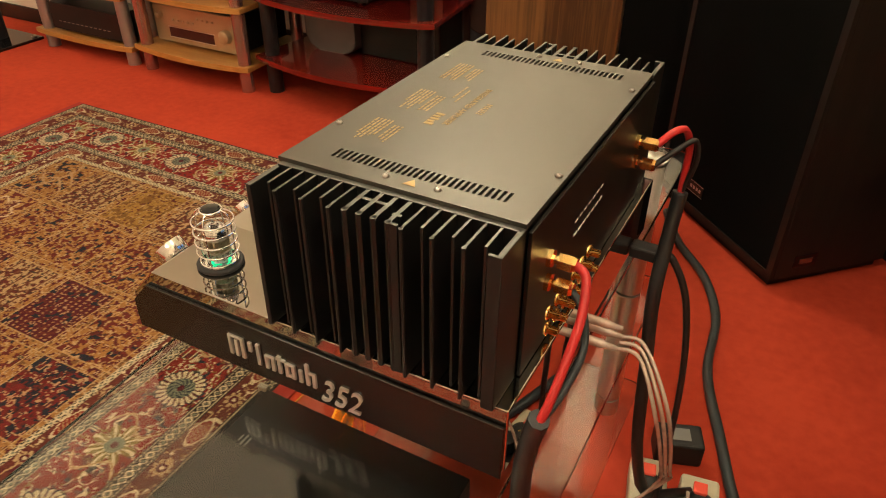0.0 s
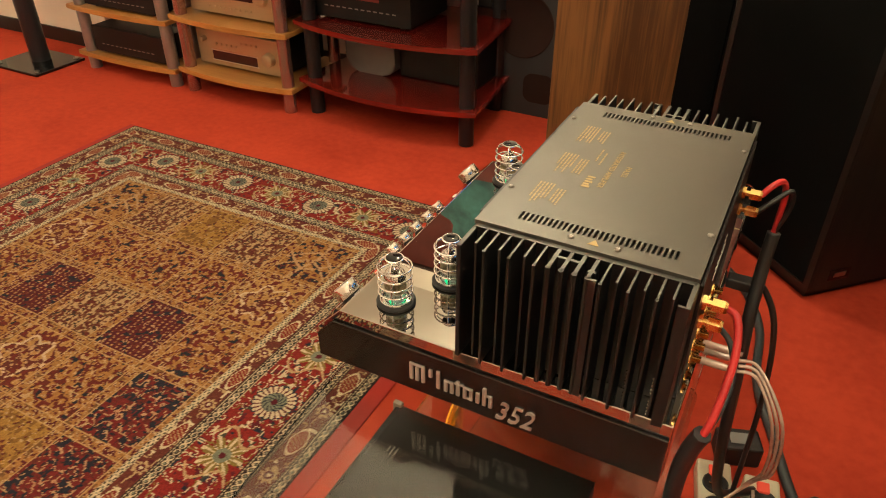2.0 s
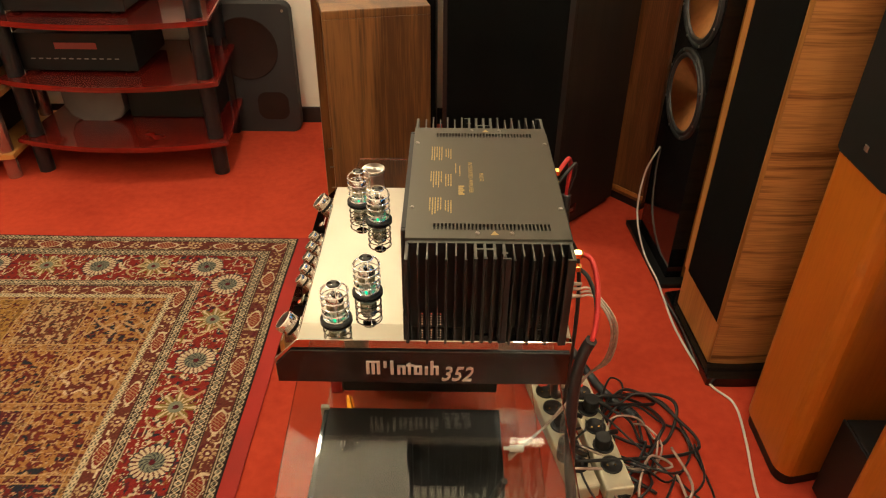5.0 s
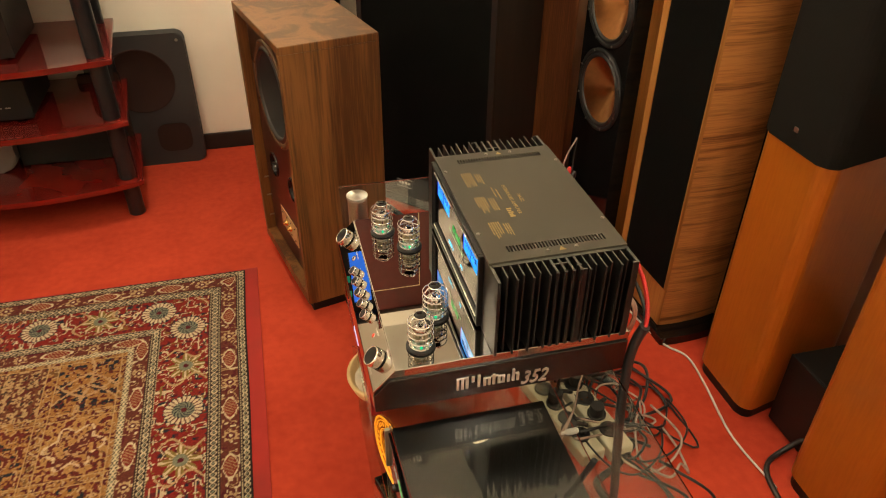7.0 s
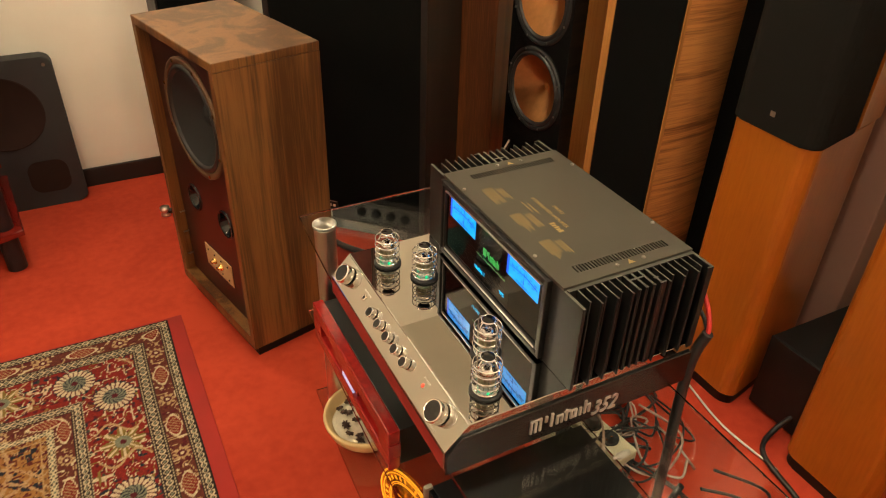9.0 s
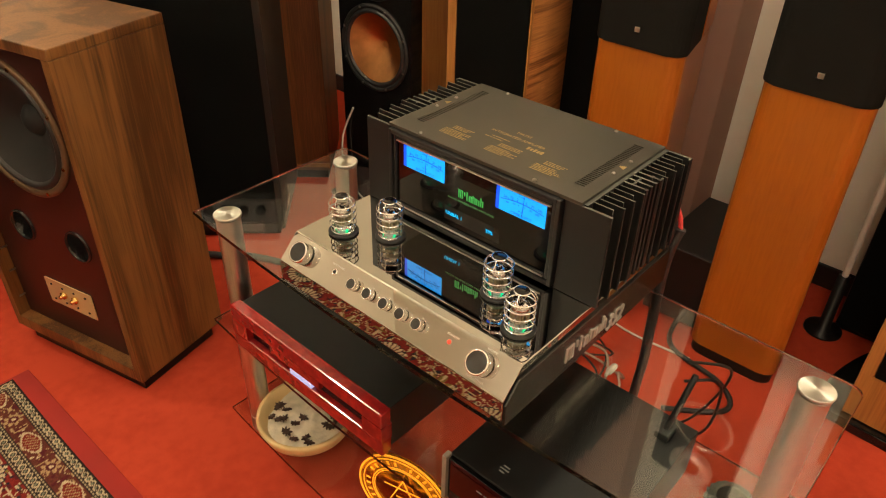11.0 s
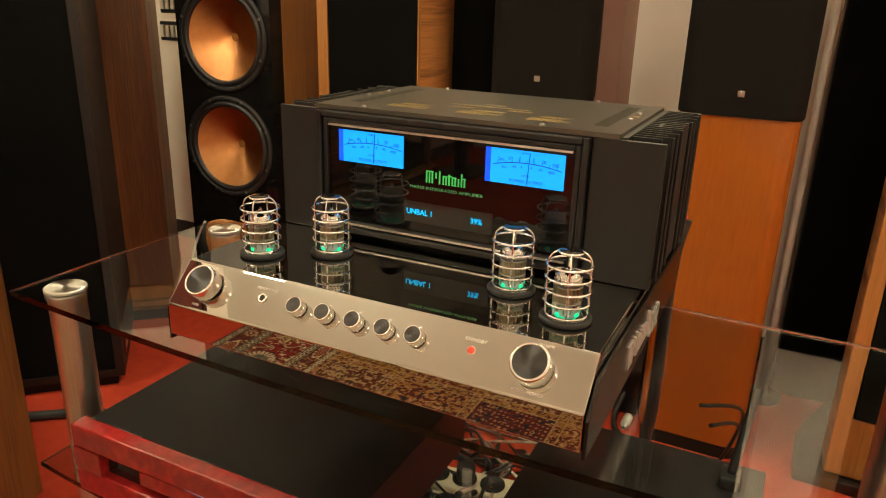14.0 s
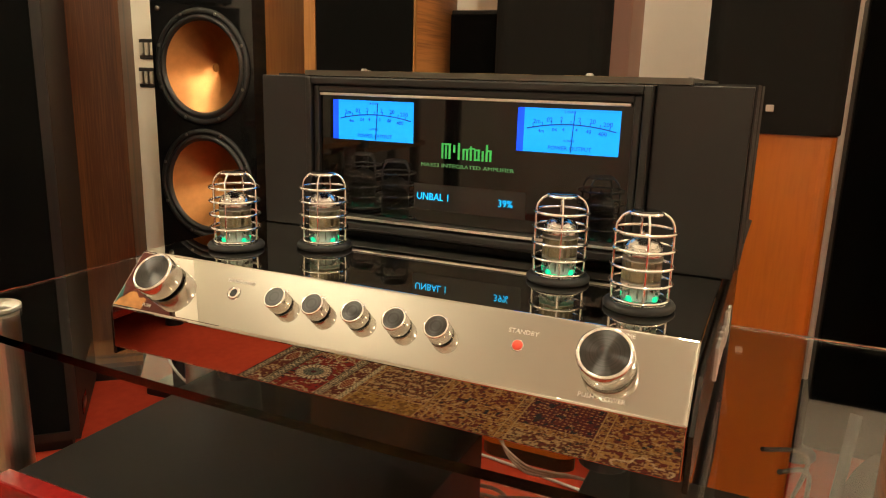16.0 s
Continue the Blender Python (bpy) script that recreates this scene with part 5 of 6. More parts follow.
def black_speaker():
    t = thing("black_loudspeaker", "large black floor loudspeaker with a cloth grille and dark frame", "loudspeaker", -0.014, 2.018, 0, turn=45)
    w, dp, h = 0.272, 0.36, 1.022
    x0, x1 = -dp / 2, dp / 2
    bm = B()
    bx(bm, x0 + 0.02, x1, -w + 0.02, w - 0.02, 0.0, 0.0295)
    part("plinth", bm, M_BLACK, t)
    bm = B()
    bx(bm, x0 + 0.012, x1, -w, w, 0.03, h, 0.002)
    part("cabinet", bm, M_DARKWOODFRAME, t, "black-brown veneered cabinet")
    bm = B()
    for a in ((-w, -w + 0.02, 0.03, h), (w - 0.02, w, 0.03, h)):
        bx(bm, x0, x0 + 0.0115, a[0], a[1], a[2], a[3])
    bx(bm, x0, x0 + 0.0115, -w + 0.02, w - 0.02, h - 0.02, h)
    bx(bm, x0, x0 + 0.0115, -w + 0.02, w - 0.02, 0.03, 0.05)
    part("front_frame", bm, M_DARKWOODFRAME, t)
    bm = B()
    bx(bm, x0 + 0.003, x0 + 0.0112, -w + 0.0205, w - 0.0205, 0.0505, h - 0.0205)
    gr = part("grille", bm, M_GRILLE, t, "black cloth grille")
    bm = B()
    bx(bm, x0 + 0.0005, x0 + 0.0028, 0.055, 0.125, 0.09, 0.125)
    badge = part("badge", bm, M_BLACK, t, "small black badge with a silver outline")
    bm = B()
    for a in ((0.055, 0.125, 0.09, 0.0915), (0.055, 0.125, 0.1235, 0.125)):
        bx(bm, x0, x0 + 0.0005, *a)
    for k in range(4):
        bx(bm, x0, x0 + 0.0005, 0.064 + k * 0.014, 0.073 + k * 0.014, 0.103, 0.113)
    part("badge_mark", bm, M_SILVERPRINT, badge)
    # side handle cup
    bm = B()
    bx(bm, -0.12, -0.05, -w - 0.002, -w - 0.0002, 0.06, 0.095, 0.0008)
    part("terminal_cup", bm, M_GLOSS, t, "recessed terminal cup")
    bm = B()
    bx(bm, -0.105, -0.065, -w - 0.004, -w - 0.002, 0.07, 0.085, 0.0008)
    part("terminal", bm, M_SCREW, t)


black_speaker()


def preamp_on_top():
    t = thing("small_preamplifier", "small grey preamplifier with round knobs on the black loudspeaker", "preamplifier", 0.03, 1.95, 1.0222, turn=45)
    bm = B()
    bx(bm, -0.15, 0.12, -0.165, 0.165, 0.012, 0.165, 0.003)
    part("case", bm, M_GREYPLASTIC, t, "grey metal case")
    bm = B()
    bx(bm, -0.1535, -0.1505, -0.125, 0.125, 0.092, 0.132, 0.001)
    part("display_plate", bm, M_ALU, t, "bright metal display plate")
    for k in range(4):
        bm = B()
        lathe(bm, [(0.016, 0), (0.016, 0.014), (0.013, 0.016), (0, 0.016)], Matrix.Translation((-0.15, -0.12 + k * 0.055, 0.045)) @ FACE, 20)
        part("knob", bm, M_BLACK, t)
    for y in (-0.13, 0.13):
        for x in (-0.12, 0.09):
            bm = B()
            cy(bm, (x, y, 0), 0.012, 0.013, seg=14)
            part("foot", bm, M_ALU, t)


preamp_on_top()


def wood_speaker():
    t = thing("reddish_wood_loudspeaker", "tall reddish walnut loudspeaker turned with its side to the room", "loudspeaker", 0.419, 2.10, 0, turn=42)
    bm = B()
    bx(bm, -0.14, 0.14, -0.14, 0.14, 0.0, 0.0345)
    part("plinth", bm, M_BLACK, t)
    bm = B()
    bx(bm, -0.15, 0.15, -0.15, 0.15, 0.035, 1.048, 0.002)
    part("cabinet", bm, M_WALNUTDARK, t)
    bm = B()
    bx(bm, -0.155, -0.1505, -0.15, 0.15, 0.05, 0.066, 0.001)
    part("lower_trim", bm, M_HONEY, t, "pale wooden trim strip")
    bm = B()
    bx(bm, -0.153, 0.153, -0.153, 0.153, 1.0485, 1.09, 0.002)
    part("top_board", bm, M_HONEY, t)
    bm = B()
    bx(bm, -0.13, 0.13, -0.13, 0.13, 1.0905, 1.20, 0.004)
    part("mesh_box", bm, plain("grey_wire_mesh", (0.10, 0.10, 0.095), 0.5, 0.5, fine=500, bumped=0.8), t, "grey wire mesh top")


wood_speaker()


def copper_tower():
    t = thing("copper_cone_loudspeaker", "tall gloss black tower loudspeaker with copper cones and honey sides", "loudspeaker", 0.38, 1.597, 0, turn=4)
    w, h = 0.144, 1.34
    bm = B()
    bx(bm, -0.03, 0.45, -w - 0.035, w + 0.065, 0.0, 0.018, 0.003)
    part("base_plate", bm, M_BLACK, t, "black base plate")
    bm = B()
    holed(bm, -w, w, 0.0185, h, 0.0, 0.05, [(0, 0.58, 0.122), (0, 0.857, 0.122)])
    part("baffle", bm, M_GLOSS, t, "gloss black front baffle")
    bm = B()
    bx(bm, 0.0505, 0.42, -w, w, 0.0185, h, 0.003)
    part("cabinet", bm, M_HONEY, t, "honey veneered cabinet")
    for k, z in enumerate((0.58, 0.857)):
        driver("woofer", t, Matrix.Translation((-0.0005, 0, z)) @ FACE, 0.134, M_COPPER, M_SURROUND, M_RUBBER, 0.42, 0.0, 8, M_SCREW, "copper cone woofer", 0.1)
    bm = B()
    bx(bm, -0.006, -0.0005, -0.125, 0.125, 1.012, 1.26, 0.003)
    horn = part("horn_plate", bm, M_GREYFOAM, t, "square grey horn")
    bm = B()
    lathe(bm, [(0.09, 0.0), (0.06, 0.004), (0.03, 0.0045), (0, 0.005)], Matrix.Translation((-0.0062, 0, 1.135)) @ FACE, 36)
    part("horn_throat", bm, M_GREYPLASTIC, horn)
    bm = B()
    lathe(bm, [(0.0, 0.0), (0.006, 0.0), (0.006, 0.004), (0, 0.005)], Matrix.Translation((-0.0005, 0.12, 0.99)) @ FACE, 14)
    part("front_bolt", bm, M_SCREW, t)


copper_tower()


def curved_tower(x, y, label, turn=0):
    t = thing("curved_loudspeaker", label, "loudspeaker", x, y, 0, turn=turn, group="curved towers")
    h, zb = 1.32, 0.03
    # plan: flat front at x 0, sides curving in towards the back
    w = 0.132
    side = [(0.0, w), (0.06, w * 1.04), (0.14, w * 1.03), (0.22, w * 0.94), (0.30, w * 0.78), (0.37, w * 0.55), (0.40, w * 0.3)]
    sp = [(p.x, p.y) for p in smooth_line([(a, b, 0) for a, b in side], 4)]
    plan = sp + [(a, -b) for a, b in sp[::-1]]
    bm = B()
    prism(bm, plan, h - zb, Matrix.Translation((0, 0, zb)), 0.003)
    part("cabinet", bm, M_ZEBRA, t, "striped lacquered wood cabinet")
    big = [((a - 0.18) * 1.1 + 0.172, b * 1.42) for a, b in plan]
    bm = B()
    prism(bm, big, zb - 0.001, None, 0.004)
    part("base", bm, M_GLOSS, t, "gloss black base slab")
    bm = B()
    bx(bm, -0.012, -0.0005, -w + 0.004, w - 0.03, 0.17, h - 0.03, 0.004)
    part("grille", bm, M_GRILLE, t, "black front grille")
    bm = B()
    bx(bm, -0.0065, -0.0005, -w, w, zb + 0.002, 0.168, 0.002)
    part("lower_front", bm, M_HONEY, t, "honey wood lower front")
    bm = B()
    bx(bm, -0.0115, -0.0005, w - 0.029, w, 0.1685, h, 0.002)
    part("edge_strip", bm, M_HONEY, t)
    bm = B()
    bx(bm, -0.0115, -0.0005, -w - 0.001, -w + 0.0035, 0.1685, h, 0.001)
    part("edge_strip", bm, M_HONEY, t)


curved_tower(0.402, 1.178, "tall curved loudspeaker in striped lacquered wood with black grille", 3)
curved_tower(0.47, -0.045, "tall curved striped wood loudspeaker beside the orange pair", -3)


def rounded(x0, x1, y0, y1, r, n=6):
    out = []
    for cx, cy_, a0 in ((x1 - r, y1 - r, 0), (x0 + r, y1 - r, 90), (x0 + r, y0 + r, 180), (x1 - r, y0 + r, 270)):
        for k in range(n + 1):
            a = radians(a0 + 90 * k / n)
            out.append((cx + r * math.cos(a), cy_ + r * math.sin(a)))
    return out


def narrowed(poly, w, wb, deep=0.31):
    """A plan that narrows from half-width w in front to wb at the back."""
    return [(x, y * (1 - (1 - wb / w) * max(0.0, x - 0.03) / (deep - 0.03))) for x, y in poly]


def orange_tower(y):
    t = thing("orange_loudspeaker", "tall orange cherry loudspeaker with a black cloth upper half", "loudspeaker", 0.452, y, 0, group="orange towers")
    w = 0.115
    bm = B()
    prism(bm, narrowed(rounded(0.006, 0.30, -w + 0.006, w - 0.006, 0.034), w, 0.05), 0.034, None, 0.002)
    part("plinth", bm, M_BLACK, t, "black plinth")
    bm = B()
    prism(bm, narrowed(rounded(0, 0.31, -w, w, 0.036), w, 0.05), 0.764 - 0.035, Matrix.Translation((0, 0, 0.035)), 0.002)
    part("cabinet", bm, M_ORANGE, t, "orange cherry veneered cabinet")
    bm = B()
    prism(bm, narrowed(rounded(-0.006, 0.20, -w - 0.003, w + 0.003, 0.036), w, 0.05), 0.52, Matrix.Translation((0, 0, 0.7645)), 0.004)
    gr = part("grille", bm, M_TOWERCLOTH, t, "black cloth upper grille")
    bm = B()
    prism(bm, [(0.2005, -0.075), (0.31, -0.05), (0.31, 0.05), (0.2005, 0.075)], 0.855, Matrix.Translation((0, 0, 0.7645)), 0.003)
    part("rear_cabinet", bm, M_ORANGE, t)
    bm = B()
    holed(bm, -w - 0.002, w + 0.002, 1.2855, 1.62, -0.004, 0.05, [(0, 1.385, 0.074), (0, 1.555, 0.028)])
    bx(bm, 0.0505, 0.199, -0.07, 0.07, 1.286, 1.619)
    top = part("upper_baffle", bm, M_GLOSS, t, "black baffle with exposed drivers")
    driver("midrange", t, Matrix.Translation((-0.0045, 0, 1.385)) @ FACE, 0.086, M_CONE, M_SURROUND, M_CHROME, 0.2, 0.3, 0, None, "black cone in a chrome ring", 0.14)
    driver("tweeter", t, Matrix.Translation((-0.0045, 0, 1.555)) @ FACE, 0.066, M_CONE, M_SURROUND, M_ALU, 0.1, 0.4, 0, None, "silver-rimmed tweeter", 0.6)
    bm = B()
    bx(bm, -0.0085, -0.0062, -0.0065, 0.0065, 0.803, 0.815, 0.0008)
    part("badge", bm, M_ALU, t, "small square silver badge")


orange_tower(0.780)
orange_tower(0.368)

bm = B()
bx(bm, 0.536, 0.86, 0.495, 0.655, 0.012, 0.24, 0.004)
t = thing("black_box_amplifier", "plain black amplifier box on the floor between loudspeakers", "amplifier", 0.695, 0.575, 0)
bm.transform(Matrix.Translation((-0.695, -0.575, 0)))
part("case", bm, M_BLACK, t)
bm = B()
bx(bm, -0.165, -0.1595, -0.08, 0.08, 0.012, 0.24, 0.002)
part("front_panel", bm, M_BLACK, t)
for x in (-0.13, 0.14):
    for y in (-0.06, 0.06):
        bm = B()
        cy(bm, (x, y, 0), 0.014, 0.0118, seg=14)
        part("foot", bm, M_RUBBER, t)


def black_column(x, y, w, d, h):
    t = thing("black_column_loudspeaker", "slim black column loudspeaker with a cloth front by the wall", "loudspeaker", x, y, 0, group="black columns")
    bm = B()
    bx(bm, 0.0, d, -w / 2, w / 2, 0.0, h, 0.006)
    part("cabinet", bm, M_BLACK, t)
    bm = B()
    bx(bm, -0.012, -0.0005, -w / 2 + 0.004, w / 2 - 0.004, 0.02, h - 0.01, 0.004)
    part("grille", bm, M_GRILLE, t)


black_column(0.62, 1.02, 0.15, 0.22, 1.0)
black_column(0.84, 0.04, 0.34, 0.15, 1.04)


t = thing("white_pole", "thin white metal pole on a black foot beside the orange loudspeaker", "pole", 0.80, 0.229, 0)
bm = B()
cy(bm, (0, 0, 0.19), 0.0085, 1.6, seg=20, bevel=0.002)
part("pole", bm, M_WHITEPRINT, t)
bm = B()
lathe(bm, [(0, 0), (0.05, 0), (0.05, 0.008), (0.016, 0.014), (0.0155, 0.1895), (0, 0.1895)], None, 24)
part("foot", bm, M_BLACK, t, "black foot")


def wall_plate(y, z):
    t = thing("wall_socket_plate", "metal plate of loudspeaker sockets on the cream wall", "wall socket", X1, y, z, group="wall sockets")
    bm = B()
    bx(bm, -0.008, -0.0005, -0.06, 0.06, -0.035, 0.035, 0.003)
    part("plate", bm, M_BLACK, t)
    for k in range(4):
        bm = B()
        bx(bm, -0.02, -0.0085, -0.048 + k * 0.026, -0.03 + k * 0.026, -0.022, 0.022, 0.003)
        part("socket", bm, M_ALU, t)


wall_plate(2.42, 0.925)
wall_plate(2.43, 0.825)

# ---- north wall: panel speakers and racks ----


def wall_panel_speaker():
    t = thing("panel_loudspeaker", "charcoal panel loudspeaker with a round grille leaning by the wall", "loudspeaker", -1.165, 2.555, 0)
    bm = B()
    prism(bm, rounded(-0.197, 0.197, 0.0, 0.562, 0.03), 0.06, Matrix(((1, 0, 0, 0), (0, 0, 1, -0.005), (0, 1, 0, 0), (0, 0, 0, 1))), 0.008)
    part("frame", bm, M_GREYFOAM, t)
    M2 = Matrix(((1, 0, 0, 0), (0, 0, -1, -0.0055), (0, 1, 0, 0), (0, 0, 0, 1)))
    bm = B()
    lathe(bm, [(0, 0.001), (0.128, 0.001), (0.131, 0.003), (0.134, 0.0)], M2 @ Matrix.Translation((0.0, 0.375, 0)), 56)
    part("round_grille", bm, M_BROWNGRILLE, t, "round dark brown cloth grille")
    bm = B()
    prism(bm, rounded(0.02, 0.155, 0.06, 0.185, 0.04), 0.003, M2)
    part("port_grille", bm, M_BROWNGRILLE, t)
    for x in (-0.17, 0.17):
        bm = B()
        cy(bm, (0, 0, 0), 0.006, 0.003, seg=12, m=M2 @ Matrix.Translation((x, 0.535, 0)))
        part("screw", bm, M_SCREW, t)
    bm = B()
    prism(bm, rounded(-0.225, -0.07, 0.0, 0.43, 0.012), 0.02, M2 @ Matrix.Translation((0, 0, 0.004)))
    solo("dark_board", bm, M_BROWNGRILLE, "dark brown cloth board leaning on the panel loudspeaker", "board", pose(-1.165, 2.555, 0))


wall_panel_speaker()
bm = B()
bx(bm, -0.13, 0.13, -0.13, 0.14, 0.0, 0.9, 0.006)
t = thing("black_cabinet", "plain black loudspeaker cabinet standing against the wall", "loudspeaker", -0.49, 2.46, 0)
part("cabinet", bm, M_BLACK, t)
bm = B()
bx(bm, -0.124, 0.124, -0.14, -0.1305, 0.02, 0.89, 0.004)
part("grille", bm, M_GRILLE, t, "black cloth grille")


t = thing("stand_foot", "black metal stand foot with a silver levelling knob on the carpet", "stand", -0.66, 2.27, 0, turn=-28)
bm = B()
sweep(bm, [(-0.07, 0, 0.02), (0.0, 0, 0.028), (0.10, 0, 0.06), (0.16, 0, 0.12)], 0.011, 10, 5)
part("leg", bm, M_BLACK, t)
bm = B()
lathe(bm, [(0, 0), (0.017, 0), (0.017, 0.007), (0.012, 0.012), (0.018, 0.022), (0.018, 0.034), (0, 0.036)], Matrix.Translation((-0.075, 0, 0)), 20)
part("levelling_knob", bm, M_ALU, t)


def bowed(x0, x1, yf, yb, bow, inset, n=18):
    pts = []
    for k in range(n + 1):
        u = k / n
        pts.append((x0 + (x1 - x0) * u, yf - bow * (1 - (2 * u - 1) ** 2)))
    return pts + [(x1 - inset, yb), (x0 + inset, yb)]


def shelf_rack(name, label, x0, x1, yf, yb, bow, inset, tops, th, shelf_mat, post_mat, posts, pr, zmax, foot=0.0):
    t = thing(name, label, "shelf rack", 0, 0, 0)
    for z in tops:
        bm = B()
        prism(bm, bowed(x0, x1, yf, yb, bow, inset), th, Matrix.Translation((0, 0, z - th)), 0.004)
        part("shelf", bm, shelf_mat, t)
    levels = [0.0] + list(tops)
    for x, y in posts:
        for a, b in zip(levels, list(tops) + [zmax]):
            hi = b - th - 0.0005 if b != zmax else b
            bm = B()
            cy(bm, (x, y, a + 0.0005), pr, hi - a - 0.0005, seg=24, bevel=0.001)
            part("post", bm, post_mat, t)
    return t


shelf_rack("red_shelf_rack", "curved red lacquered shelf rack with black round posts", -1.985, -1.165, 2.125, 2.6, 0.075, 0.05, (0.155, 0.396, 0.622, 0.87), 0.02, M_REDLACQUER, M_BLACKPOST, ((-1.222, 2.165), (-1.93, 2.165), (-1.27, 2.55), (-1.88, 2.55)), 0.030, 1.05)
shelf_rack("beech_shelf_rack", "beech shelf rack with rose metal posts holding gold amplifiers", -2.628, -1.99, 2.075, 2.5, 0.035, 0.02, (0.112, 0.345, 0.575), 0.022, M_BEECH, M_PINKPOLE, ((-2.03, 2.105), (-2.578, 2.105), (-2.04, 2.46), (-2.57, 2.46)), 0.027, 0.75)
shelf_rack("low_beech_rack", "beech shelf rack with grey metal posts and black players", -3.29, -2.655, 2.075, 2.28, 0.02, 0.01, (0.085, 0.305, 0.53), 0.022, M_BEECH, M_GREYPOLE, ((-2.69, 2.105), (-3.225, 2.105), (-2.69, 2.25), (-3.225, 2.25)), 0.028, 0.75)


def gold_amp(x, y, z, w, h, d, face):
    t = thing("gold_amplifier", "champagne-gold stereo amplifier with a dark display on the beech shelf" if face else "champagne-gold tuner with a long dark window on the beech shelf", "amplifier", x, y, z, group="gold components")
    bm = B()
    bx(bm, -w / 2 + 0.004, w / 2 - 0.004, 0.006, d, 0.014, h - 0.004, 0.002)
    part("case", bm, M_BLACK, t)
    bm = B()
    bx(bm, -w / 2, w / 2, -0.008, 0.0055, 0.012, h, 0.003)
    front = part("front_panel", bm, M_CHAMPAGNE, t, "brushed champagne front panel")
    bm = B()
    if face:
        bx(bm, -0.15, 0.12, -0.0095, -0.0081, h * 0.48, h * 0.88)
    else:
        bx(bm, -0.15, 0.10, -0.0095, -0.0081, h * 0.22, h * 0.46)
    part("window", bm, M_DARKDISPLAY, front, "dark display window")
    if face:
        marks = [(k - 0.03, k + 0.03, -0.0102, -0.0096, h * 0.62, h * 0.66) for k in (-0.09, 0.055)]
    else:
        marks = [(-0.156, 0.106, -0.0088, -0.0082, h * a, h * (a + 0.02)) for a in (0.465, 0.195)]
    for b in marks:
        bm = B()
        bx(bm, *b)
        part("window_mark", bm, M_ALU, front)
    Mf = Matrix(((1, 0, 0, 0), (0, 0, -1, -0.0082), (0, 1, 0, 0), (0, 0, 0, 1)))
    for x_, r in ((-w / 2 + 0.045, 0.022 if face else 0.012), (w / 2 - 0.06, 0.027)):
        bm = B()
        lathe(bm, [(r * 1.1, 0), (r, 0.003), (r, 0.022), (r * 0.9, 0.025), (0, 0.025)], Mf @ Matrix.Translation((x_, h * (0.62 if face else 0.5 if r > 0.02 else 0.75), 0)), 32)
        part("knob", bm, M_CHAMPAGNE, front)
    for k in range(9):
        bm = B()
        r = 0.005
        zz = h * 0.25 if face else h * (0.66 if k < 5 else 0.78)
        lathe(bm, [(r, 0), (r, 0.006), (0, 0.006)], Mf @ Matrix.Translation((-0.12 + k * 0.028, zz, 0)), 12)
        part("button", bm, M_CHAMPAGNE, front)
    for x_ in (-w / 2 + 0.06, w / 2 - 0.06):
        for y_ in (0.04, d - 0.05):
            bm = B()
            cy(bm, (x_, y_, 0), 0.018, 0.0145, seg=16)
            part("foot", bm, M_BLACK, t)


gold_amp(-2.325, 2.16, 0.112, 0.465, 0.165, 0.30, False)
gold_amp(-2.325, 2.16, 0.345, 0.465, 0.165, 0.30, True)


def black_player(x, y, z, w, h, d, display, label, lights=0, blue=False):
    t = thing("black_component", label, "hi-fi component", x, y, z, group="black components")
    bm = B()
    bx(bm, -w / 2, w / 2, 0.006, d, 0.012, h, 0.003)
    part("case", bm, M_BLACK, t)
    bm = B()
    bx(bm, -w / 2 - 0.003, w / 2 + 0.003, -0.006, 0.0055, 0.010, h + 0.001, 0.003)
    front = part("front_panel", bm, M_BLACK, t)
    if display:
        bm = B()
        bx(bm, -0.07, 0.085, -0.0075, -0.0062, h * 0.62, h * 0.78)
        part("display", bm, display, front, "reddish display strip")
    for k in range(12):
        bm = B()
        bx(bm, -w / 2 + 0.05 + k * (w - 0.1) / 12, -w / 2 + 0.066 + k * (w - 0.1) / 12, -0.0075, -0.0062, h * 0.36, h * 0.39)
        part("key", bm, M_GREYPLASTIC, front)
    for k in range(lights):
        bm = B()
        bx(bm, -w / 2 + 0.04 + k * 0.085, -w / 2 + 0.075 + k * 0.085, -0.0078, -0.0062, h * 0.3, h * (0.55 if k else 0.45))
        part("status_light", bm, glow("dim_green_light", (0.0, 0.30, 0.16), 0.6), front, "dim green light")
    if blue:
        bm = B()
        bx(bm, -0.14, 0.14, -0.0078, -0.0062, h * 0.58, h * 0.92)
        part("blue_screen", bm, glow("blue_screen_light", (0.02, 0.16, 0.85), 1.6), front, "blue lit screen")
    for x_ in (-w / 2 + 0.05, w / 2 - 0.05):
        for y_ in (0.03, d - 0.04):
            bm = B()
            cy(bm, (x_, y_, 0), 0.016, 0.0125, seg=14)
            part("foot", bm, M_RUBBER, t)


black_player(-1.70, 2.20, 0.396, 0.44, 0.150, 0.3, M_PINKDISPLAY, "black amplifier with a reddish display on the red shelf")
black_player(-1.70, 2.18, 0.622, 0.46, 0.235, 0.32, None, "black receiver with green lights and a blue screen", 3, True)
black_player(-2.95, 2.10, 0.085, 0.45, 0.13, 0.16, None, "low black disc player on the lower beech shelf")
black_player(-2.95, 2.10, 0.305, 0.45, 0.11, 0.16, None, "black cassette deck on the upper beech shelf")

